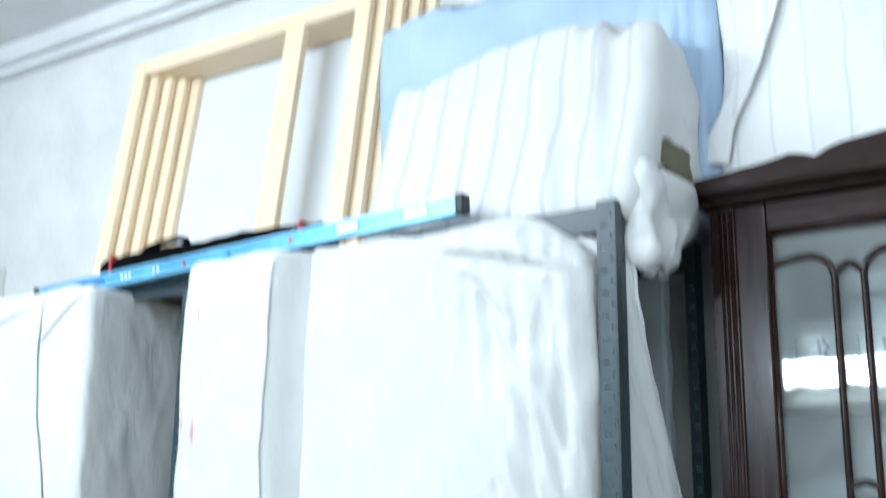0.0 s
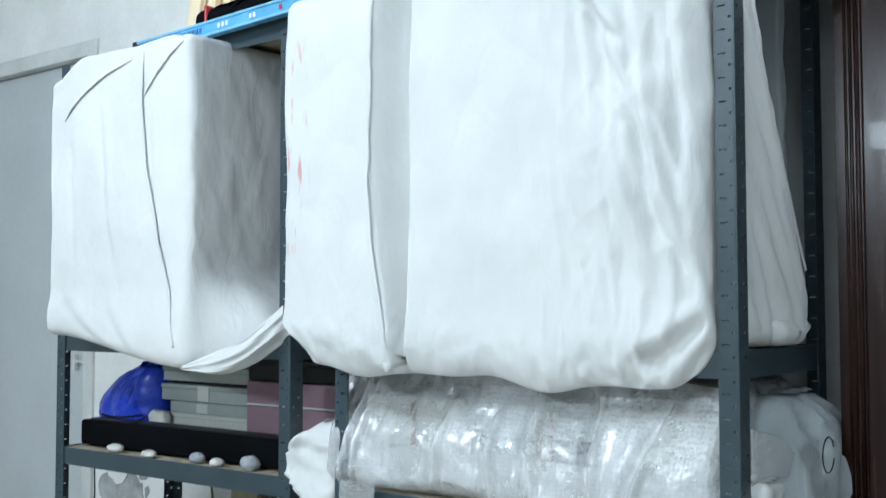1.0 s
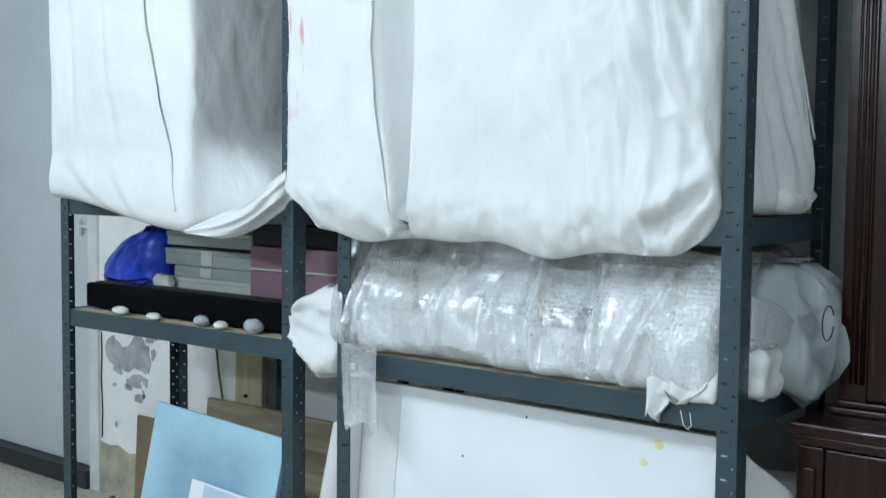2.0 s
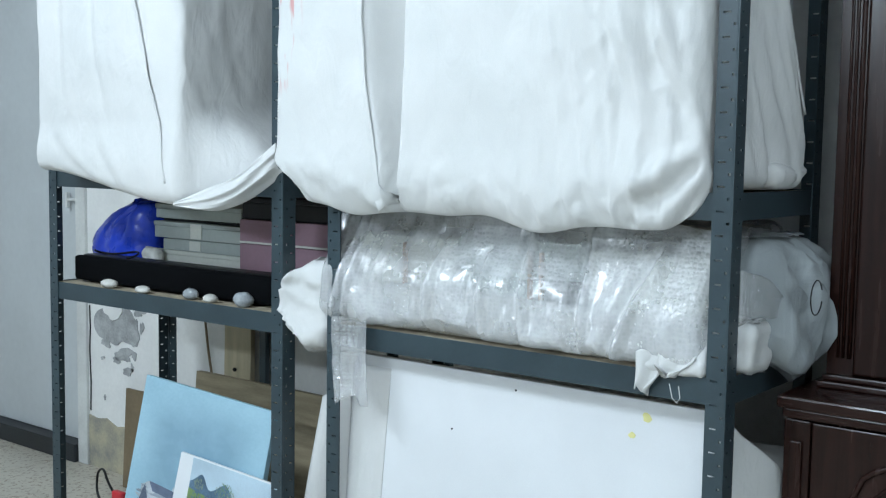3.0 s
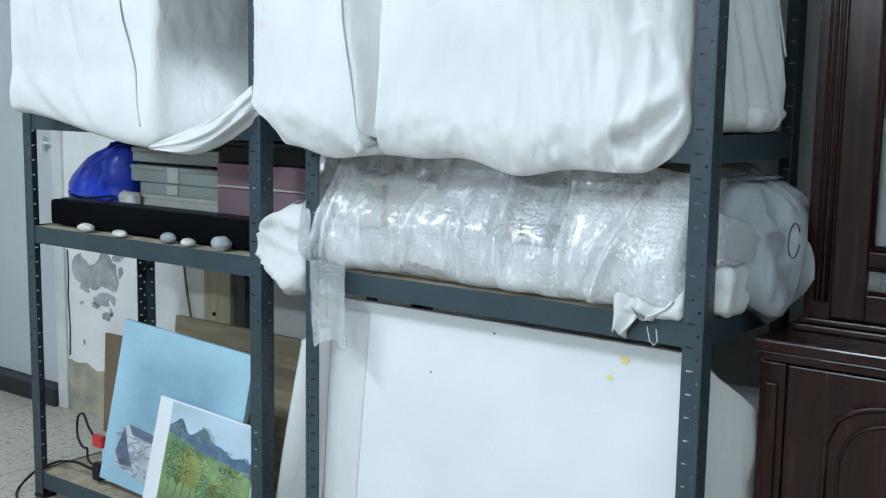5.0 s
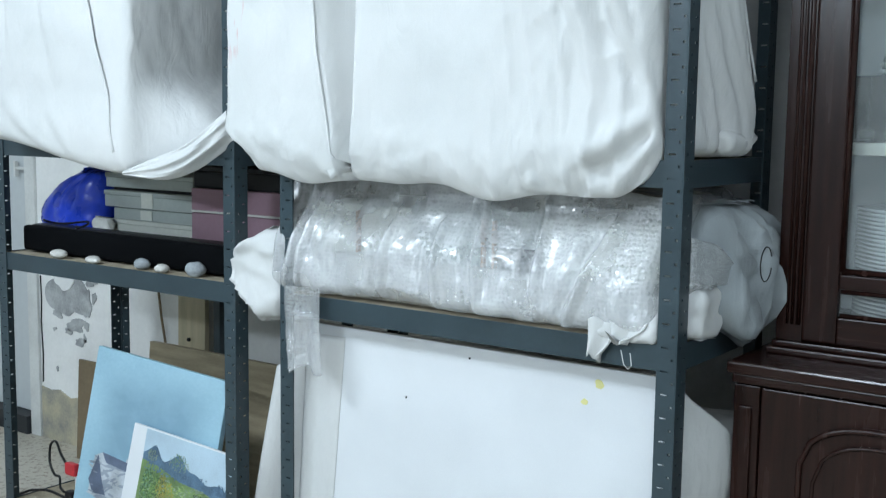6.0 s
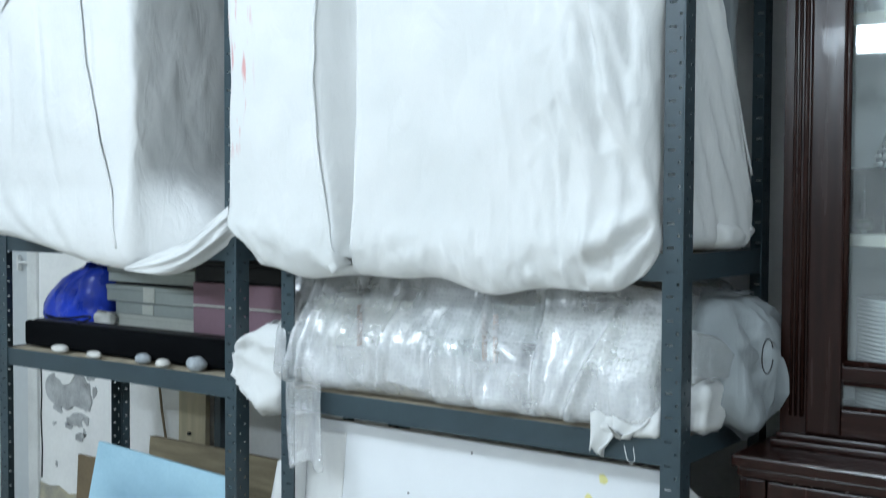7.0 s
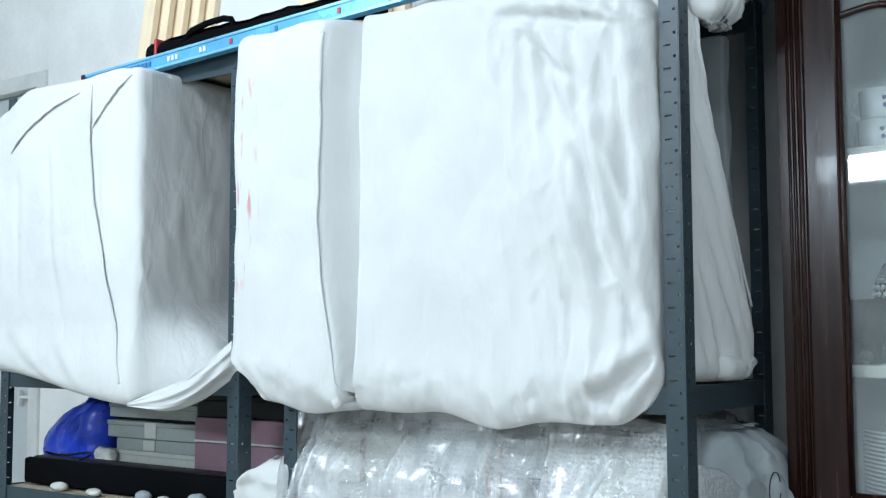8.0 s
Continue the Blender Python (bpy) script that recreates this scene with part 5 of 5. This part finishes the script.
def stretcher(k):
    """One pine canvas stretcher, leaning back towards the wall."""
    w, h, b, d = 0.93, 0.83, 0.05, 0.020
    m = pose(-1.804 + 0.034 * k, 0.285 + 0.026 * k, 1.8045 + 0.001, -8, 0, 0)
    t = thing("stretcher_frame", (-1.3 + 0.034 * k, 0.30 + 0.026 * k, 1.8045), "bare pine canvas stretcher frame leaning on the wall", "picture frame", "stack of stretcher frames")
    for x0, x1 in ((0, b), (w - b, w)):
        part("upright", placed(boxes((x0, x1, 0, d, 0, h), bevel=0.002), m), PINE, t)
    for z0, z1 in ((0, b), (h - b, h)):
        part("rail", placed(boxes((b + 0.0005, w - b - 0.0005, 0.0, d, z0, z1), bevel=0.002), m), PINE_X, t)
    if k in (0,):
        part("middle_bar", placed(boxes((0.635, 0.703, -0.002, d, b + 0.0005, h - b - 0.0005), bevel=0.002), m), PINE, t)
    if k == 4:
        part("canvas", placed(boxes((0.002, w - 0.002, d + 0.0005, d + 0.003, 0.002, h - 0.002)), m), CANVAS, t, "white canvas stretched over the frame")
    return t


for k in range(5):
    stretcher(k)


def pile_shape(lean_, amp, scale, seed, base):
    def f(p, n):
        x, y, z = p
        k = smooth01(base, base + 0.5, z)
        q = p + n * (amp * fbm((x * 1.5 + seed, y, z * 0.5), scale) + amp * 0.8 * ridge((x * 1.4 + seed, y, z * 0.35), scale * 0.8))
        q.y += lean_ * k
        q.z += 0.03 * smooth01(base + 0.15, base + 0.35, z) * fbm((x + seed, 0, 0), 4)
        return q
    return f


def striped_shape(p, n):
    x, y, z = p
    f = max(0.0, -n.y)
    r = smooth01(-0.30, 0.0, x)
    q = p + n * (0.006 * fbm((x * 2, y, z * 0.4), 7) + 0.026 * r * ridge((x * 2.0 + 0.25 * z, y, z * 0.3), 7) + 0.006 * ridge((x * 2 + 0.3 * z, y, z * 0.4), 5))
    q.y += 0.30 * (z - 1.805)
    q.x += 0.05 * (z - 1.805) * smooth01(-0.2, -0.5, x)
    q.z += 0.05 * smooth01(2.0, 2.2, z) * math.sin(math.pi * smooth01(-0.62, 0.06, x)) + 0.02 * smooth01(2.0, 2.2, z) * fbm((x, 0, 1), 6)
    return q


sc = thing("sheet_covered_pile", (-0.3, 0.2, 1.8045), "pile covered by a grey-striped white sheet on the rack", "covered pile")
part("sheet", wrapped(-0.615, 0.020, 0.035, 0.33, 1.806, 2.19, 0.03, striped_shape, 0.010, 0.03), STRIPED, sc, smooth=True)


def hang_shape(p, n):
    x, y, z = p
    q = p + n * (0.008 * fbm((x * 2, y * 2, z), 16) + 0.017 * ridge((x, y * 2.6 + z * 0.6, z * 0.5), 12))
    q.y += 0.10 * smooth01(1.72, 1.88, z) * (y > 0.12) - 0.03 * smooth01(1.86, 1.72, z) * (y > 0.12)
    return q


part("hanging_corner", wrapped(0.004, 0.048, 0.045, 0.185, 1.705, 1.885, 0.02, hang_shape, 0.005, 0.03), SHEET, sc, "white cloth corner hanging over the rack end", smooth=True)
ol = thing("folded_cloth", (0.03, 0.2, 1.87), "dark olive cloth tucked under the pile", "cloth")
part("cloth", wrapped(-0.02, 0.048, 0.13, 0.25, 1.890, 1.965, 0.02, bulge(0.008, 15, 5), 0.01, 0.02), OLIVE, ol, smooth=True)
bp_ = thing("clothes_pile", (-0.4, 0.45, 1.8045), "light blue cloth piled behind the striped sheet", "clothes")
part("cloth", wrapped(-0.80, -0.02, 0.340, 0.520, 1.806, 2.47, 0.04, pile_shape(0.0, 0.010, 8, 2, 1.8), 0.016, 0.04), BLUE_CLOTH, bp_, smooth=True)
tn = thing("folded_cloth", (-0.36, 0.45, 2.3), "tan cloth lying on the pile", "cloth")
part("cloth", wrapped(-0.46, -0.27, 0.375, 0.43, 2.20, 2.375, 0.02, bulge(0.008, 12, 6), 0.012, 0.02), TAN, tn, smooth=True)


def garment_shape(p, n):
    x, y, z = p
    return p + n * (0.006 * fbm((x * 2, y, z * 0.4), 12) + 0.016 * ridge((x * 2.6, y, z * 0.2), 12))


gm = thing("hanging_garment", (0.02, 0.40, 1.85), "light blue garment hanging in folds between the piles", "clothes")
part("cloth", wrapped(-0.075, 0.075, 0.30, 0.40, 1.855, 2.46, 0.03, garment_shape, 0.008, 0.03), BLUE_CLOTH, gm, smooth=True)


def white_pile(p, n):
    x, y, z = p
    q = p + n * (0.012 * fbm((x, y, z), 5) + 0.010 * ridge((x * 1.2, y, z * 0.7), 5))
    return q


PLAID = cloth_material("white_plaid_cloth", (0.80, 0.80, 0.79), (0.74, 0.74, 0.74), stripe=((0.70, 0.71, 0.72), 0.035, 0.004))
wp = thing("sheet_covered_pile", (0.5, 0.42, 1.86), "pile under white cloth on top of the cabinet", "covered pile")
part("sheet", wrapped(0.080, 0.96, 0.30, 0.565, 1.862, 2.42, 0.05, white_pile, 0.012, 0.05), PLAID, wp, smooth=True)
part("fold", lip(((0.245, 2.30), (0.226, 2.24), (0.18, 2.12), (0.125, 2.01), (0.105, 1.93)), 0.06, 0.022, white_pile, 0.30, flip=1), PLAID, wp, "turned-over fold of the cloth", smooth=True)

# ---- china cabinet ----
cab = thing("china_cabinet", (0.5, 0.35, 0), "dark glossy mahogany china cabinet with glazed doors", "cabinet")
CX0, CX1, BY, HY, CB = 0.040, 1.00, 0.160, 0.270, 0.585
MID = (CX0 + CX1) / 2
part("lower_body", boxes((CX0 + 0.002, CX1 - 0.002, BY + 0.018, CB, 0.06, 0.688), bevel=0.003), MAHOGANY, cab)
part("plinth", boxes((CX0 - 0.004, CX1 + 0.004, BY - 0.004, CB, 0.0, 0.0595), bevel=0.006), MAHOGANY_X, cab)
for xa, xb in ((CX0, CX0 + 0.046), (CX1 - 0.046, CX1)):
    part("corner_post", boxes((xa, xb, BY - 0.002, BY + 0.0175, 0.061, 0.686), (xa + 0.012, xb - 0.012, BY - 0.008, BY - 0.0022, 0.10, 0.65), bevel=0.003), MAHOGANY, cab)
part("worktop", boxes((CX0 - 0.008, CX1 + 0.008, BY - 0.022, CB, 0.7075, 0.728), (CX0 - 0.002, CX1 + 0.002, BY - 0.010, CB, 0.689, 0.707), bevel=0.004), MAHOGANY_X, cab, "moulded ledge")
part("stepped_moulding", boxes((CX0 + 0.020, CX1 - 0.020, HY - 0.020, CB, 0.7285, 0.7405), (CX0 + 0.026, CX1 - 0.026, HY - 0.009, CB, 0.741, 0.7515), bevel=0.003), MAHOGANY_X, cab)


def arch_outline(x0, x1, z0, z1, rise, inset=0.0):
    x0, x1, z0, z1 = x0 + inset, x1 - inset, z0 + inset, z1 - inset
    pts = [(x0, z0), (x1, z0), (x1, z1 - rise)]
    for k in range(1, 16):
        u = k / 16
        pts.append((x1 + (x0 - x1) * u, z1 - rise + rise * (1 - abs(2 * u - 1) ** 2.6) ** 0.5))
    return pts + [(x0, z1 - rise)]


for x0, x1 in ((CX0 + 0.048, MID - 0.002), (MID + 0.002, CX1 - 0.048)):
    d = part("lower_door", boxes((x0, x1, BY, BY + 0.017, 0.066, 0.684), bevel=0.003), MAHOGANY, cab)
    part("raised_panel", prism(arch_outline(x0 + 0.07, x1 - 0.07, 0.12, 0.645, 0.075), BY - 0.009, BY - 0.0005), MAHOGANY, d)
    part("raised_panel", prism(arch_outline(x0 + 0.07, x1 - 0.07, 0.12, 0.645, 0.075, 0.028), BY - 0.018, BY - 0.0095), MAHOGANY, d)
    rim = arch_outline(x0 + 0.07, x1 - 0.07, 0.12, 0.645, 0.075, 0.004)
    part("panel_moulding", tube([(x, BY - 0.010, z) for x, z in rim + rim[:1]], 0.0055, 8), MAHOGANY, d, smooth=True)
    rim = arch_outline(x0 + 0.07, x1 - 0.07, 0.12, 0.645, 0.075, 0.030)
    part("panel_moulding", tube([(x, BY - 0.018, z) for x, z in rim + rim[:1]], 0.0035, 8), MAHOGANY, d, smooth=True)

# upper part: sides, back, shelves, fluted pilasters
ZB, ZT = 0.752, 1.846
part("side_panel", boxes((CX0 + 0.030, CX0 + 0.048, HY + 0.004, CB, ZB, ZT), bevel=0.002), MAHOGANY, cab)
part("side_panel", boxes((CX1 - 0.048, CX1 - 0.030, HY + 0.004, CB, ZB, ZT), bevel=0.002), MAHOGANY, cab)
part("back_panel", boxes((CX0 + 0.0485, CX1 - 0.0485, CB - 0.012, CB, ZB, ZT)), mat("pale_back_board", (0.82, 0.87, 0.88), rough=0.5, vary=0.06), cab, "pale back panel")
part("hutch_floor", boxes((CX0 + 0.0485, CX1 - 0.0485, HY + 0.03, CB - 0.0125, ZB, ZB + 0.02)), MAHOGANY_X, cab)
for zs in (1.095, 1.482):
    part("shelf", boxes((CX0 + 0.0485, CX1 - 0.0485, HY + 0.045, CB - 0.0125, zs - 0.011, zs + 0.011), bevel=0.002), SHELF_WHITE, cab, "cream painted shelf")
for sgn, xa in ((1, CX0 + 0.030), (-1, CX1 - 0.030)):
    bm = boxes((min(xa, xa + sgn * 0.046), max(xa, xa + sgn * 0.046), HY + 0.002, HY + 0.0035 + 0.02, ZB, ZT))
    pil = part("pilaster", bm, MAHOGANY, cab, "fluted pilaster")
    for off_, rad in ((0.019, 0.0030), (0.028, 0.0034), (0.039, 0.0046)):
        xc = xa + sgn * off_
        part("bead", tube([(xc, HY + 0.002, ZB + 0.03), (xc, HY + 0.002, ZT - 0.012)], rad, 10), MAHOGANY, pil, smooth=True)

# cornice with a scalloped crest
bm = boxes((CX0 - 0.004, CX1 + 0.004, HY - 0.045, CB, 1.858, 1.872), (CX0 + 0.012, CX1 - 0.012, HY - 0.025, CB, 1.8465, 1.8575), bevel=0.004)
part("cornice", bm, MAHOGANY_X, cab, "moulded cornice")
crest = [(CX0 + 0.004, 1.8725), (CX0 + 0.006, 1.888)]
for k in range(41):
    u = k / 40
    a = abs(u - 0.5) * 2
    z = 1.893 + 0.050 * (1 - a) ** 1.0 - 0.014 * math.exp(-((a - 0.50) / 0.045) ** 2) + 0.004 * math.exp(-((a - 0.60) / 0.05) ** 2)
    crest.append((CX0 + 0.01 + (CX1 - CX0 - 0.02) * u, z))
crest += [(CX1 - 0.006, 1.888), (CX1 - 0.004, 1.8725)]
part("crest", prism(crest, HY - 0.040, HY - 0.018), MAHOGANY_X, cab, "scalloped crest board")
part("crest_strip", boxes((CX0 + 0.02, CX1 - 0.02, HY - 0.0535, HY - 0.0455, 1.862, 1.869), bevel=0.002), MAHOGANY_X, cab)


def glazed_door(x0, x1):
    """A glazed door: stiles, rails, arched lattice, panes."""
    d = part("glazed_door", boxes((x0, x0 + 0.060, HY, HY + 0.022, ZB + 0.002, ZT - 0.002), (x1 - 0.060, x1, HY, HY + 0.022, ZB + 0.002, ZT - 0.002), bevel=0.004), MAHOGANY, cab, "mahogany door with arched lattice")
    a, b = x0 + 0.0605, x1 - 0.0605
    part("rail", boxes((a, b, HY, HY + 0.022, ZT - 0.056, ZT - 0.002), bevel=0.003), MAHOGANY_X, d)
    part("rail", boxes((a, b, HY, HY + 0.022, ZB + 0.002, 0.802), (a, b, HY, HY + 0.022, 0.852, 0.878), bevel=0.003), MAHOGANY_X, d)
    bar = 0.0055
    w = b - a
    b1, b2 = a + 0.41 * w, a + 0.59 * w
    zt = 1.725
    for pts in (
        [(a, 0.0, zt - 0.012), (a + 0.04 * w, 0, zt), (a + 0.27 * w, 0, zt + 0.008), (b1 - 0.03 * w, 0, zt - 0.010), (b1, 0, zt - 0.035), (b1, 0, zt - 0.4), (b1, 0, 1.30), (b1, 0, 0.88)],
        [(b, 0.0, zt - 0.012), (b - 0.04 * w, 0, zt), (b - 0.27 * w, 0, zt + 0.008), (b2 + 0.03 * w, 0, zt - 0.010), (b2, 0, zt - 0.035), (b2, 0, zt - 0.4), (b2, 0, 1.30), (b2, 0, 0.88)],
        [(b1, 0, zt - 0.03), ((b1 + b2) / 2, 0, zt - 0.012), (b2, 0, zt - 0.03)],
        [(b1, 0, 1.325), ((b1 + b2) / 2, 0, 1.333), (b2, 0, 1.325)],
        [(b1, 0, 1.300), ((b1 + b2) / 2, 0, 1.292), (b2, 0, 1.300)],
    ):
        head = min(len(pts), 5)
        curve = [bent(pts[:head], u) for u in steps(0, 1, 24)] + [Vector(p_) for p_ in pts[head:]]
        part("lattice_bar", tube([(p_.x, HY + 0.006, p_.z) for p_ in curve], bar * 1.15, 10), MAHOGANY, d, smooth=True)
    # round moulding along the glass
    loop = [(a + 0.004, 0.884), (a + 0.004, ZT - 0.062), (b - 0.004, ZT - 0.062), (b - 0.004, 0.884), (a + 0.004, 0.884)]
    for p_, q_ in zip(loop, loop[1:]):
        part("glazing_bead", tube([(p_[0], HY + 0.002, p_[1]), (q_[0], HY + 0.002, q_[1])], 0.0055, 10), MAHOGANY, d, smooth=True)
    for z in (0.806, 0.848):
        part("glazing_bead", tube([(a + 0.004, HY + 0.002, z), (b - 0.004, HY + 0.002, z)], 0.004, 8), MAHOGANY, d, smooth=True)
    for z0, z1 in ((0.879, ZT - 0.057), (0.8025, 0.8515)):
        pane = part("pane", boxes((a + 0.0005, b - 0.0005, HY + 0.010, HY + 0.013, z0, z1)), GLASS, d, "clear glass pane")
        pane.visible_shadow = False
    return d


glazed_door(CX0 + 0.0765, MID - 0.002)
glazed_door(MID + 0.002, CX1 - 0.0765)
kn = bmesh.new()
bmesh.ops.create_uvsphere(kn, u_segments=16, v_segments=10, radius=0.009, matrix=Matrix.Translation((MID - 0.03, HY - 0.009, 1.25)))
part("knob", kn, mat("brass", (0.6, 0.42, 0.15), rough=0.25, metal=1.0, bump=0), cab, "small brass knob", smooth=True)


# ---- china on the shelves ----
def plate_stack(cx, cy, z, n, r):
    for k in range(n):
        zz = z + 0.0075 * k
        bm = lathe([(0.001, zz), (r * 0.55, zz), (r * 0.62, zz + 0.002), (r, zz + 0.012), (r * 0.995, zz + 0.0145), (r * 0.6, zz + 0.0048), (0.001, zz + 0.0042)], cx, cy, 32)
        tagged(part("plate", bm, CHINA, smooth=True), "white china plate in a stack inside the cabinet", "plate", "stacked plates")


plate_stack(0.27, 0.43, 0.773, 28, 0.11)
plate_stack(0.70, 0.43, 0.773, 18, 0.11)
BLUE_DECOR = mat("blue_decoration", (0.05, 0.09, 0.30), rough=0.2, bump=0)


def mug(cx, cy, z, turn):
    t = thing("mug", (cx, cy, z), "white china mug with blue flower motif", "mug", "mugs on the shelf")
    part("bowl", lathe([(0.001, z), (0.034, z), (0.038, z + 0.004), (0.041, z + 0.056), (0.0385, z + 0.056), (0.035, z + 0.006), (0.001, z + 0.004)], cx, cy, 28), CHINA, t, smooth=True)
    c, s = math.cos(turn), math.sin(turn)
    part("handle", tube([(cx + c * (0.038 + 0.022 * math.sin(a)), cy + s * (0.038 + 0.022 * math.sin(a)), z + 0.028 - 0.019 * math.cos(a)) for a in steps(0.05, 3.1, 12)], 0.0042, 8), CHINA, t, smooth=True)
    for k in range(5):
        a = -math.pi / 2 + 0.5 + 0.2 * math.cos(k * 1.3)
        zz = z + 0.03 + 0.012 * math.sin(k * 1.26)
        bm = bmesh.new()
        bmesh.ops.create_icosphere(bm, subdivisions=1, radius=0.0045, matrix=Matrix.Translation((cx + 0.0395 * math.cos(a), cy + 0.0395 * math.sin(a), zz)))
        part("flower", bm, BLUE_DECOR, t, "blue painted flower")
    return t


for mx_, my_, mz_, mt_ in ((0.215, 0.40, 1.4935, 2.6), (0.22, 0.40, 1.5500, 2.9), (0.325, 0.42, 1.4935, 2.8), (0.33, 0.42, 1.5500, 2.5), (0.43, 0.40, 1.4935, 2.7), (0.66, 0.41, 1.4935, 1.0)):
    mug(mx_, my_, mz_, mt_)


def tumbler(cx, cy, z, r=0.033, h=0.115):
    t = part("drinking_glass", lathe([(0.001, z), (r * 0.8, z), (r, z + h), (r - 0.0022, z + h), (r * 0.8 - 0.003, z + 0.008), (0.001, z + 0.006)], cx, cy, 24), TUMBLER, smooth=True)
    return tagged(t, "clear drinking glass on the cabinet shelf", "glass", "drinking glasses")


for gx, gy in ((0.185, 0.365), (0.235, 0.40), (0.29, 0.36), (0.345, 0.40), (0.40, 0.365), (0.20, 0.47), (0.30, 0.47), (0.46, 0.40), (0.62, 0.38), (0.70, 0.40)):
    tumbler(gx, gy, 1.1065)


def sieve(cx, cy, z, r):
    """A cut-glass bowl, upturned, with raised diamonds."""
    t = thing("glass_bowl", (cx, cy, z), "cut-glass bowl with a diamond pattern", "bowl")
    prof = [(r, z), (r * 0.97, z + 0.03), (r * 0.82, z + 0.062), (r * 0.5, z + 0.086), (r * 0.2, z + 0.094), (0.001, z + 0.095)]
    part("bowl", lathe(prof, cx, cy, 36), TUMBLER, t, smooth=True)
    bm = bmesh.new()
    for j in range(6):
        f = j / 6
        rr, zz = r * (1.0 - 0.48 * f ** 1.6), z + 0.008 + 0.078 * f
        for k in range(34):
            a = 2 * math.pi * (k + 0.5 * (j % 2)) / 34
            bmesh.ops.create_icosphere(bm, subdivisions=1, radius=0.0042, matrix=Matrix.Translation((cx + rr * math.cos(a), cy + rr * math.sin(a), zz)))
    tagged(part("cut_diamonds", bm, CHINA, t, "raised cut pattern"), kind="stuff")


sieve(0.285, 0.42, 1.2235, 0.095)
rk = tagged(part("glass_tray", boxes((0.16, 0.44, 0.34, 0.53, 1.2225, 1.2229)), TUMBLER), "thin glass tray resting on the tumblers", "tray")

# ---- floor tiles ----
tile_me = bpy.data.meshes.new("tile")
bm = bmesh.new()
TS = 0.30
box(bm, -TS / 2 + 0.0012, TS / 2 - 0.0012, -TS / 2 + 0.0012, TS / 2 - 0.0012, -0.012, 0.0, bevel=0.0012)
bm.to_mesh(tile_me)
bm.free()
tile_me.materials.append(TERRAZZO)
NX, NY = round((X1 - X0) / TS), int((YW - YB) / TS) + 1
for i in range(NX):
    for j in range(NY):
        cx, cy = X0 + TS * (i + 0.5), YW - 0.02 - TS * (j + 0.5) + 0.02
        if cy - TS / 2 < YB - 0.1:
            continue
        tl = new("tile", tile_me)
        tl.location = (cx, cy, -0.0002 * ((i * 7 + j * 3) % 3))
        tl.parent = floor_bed
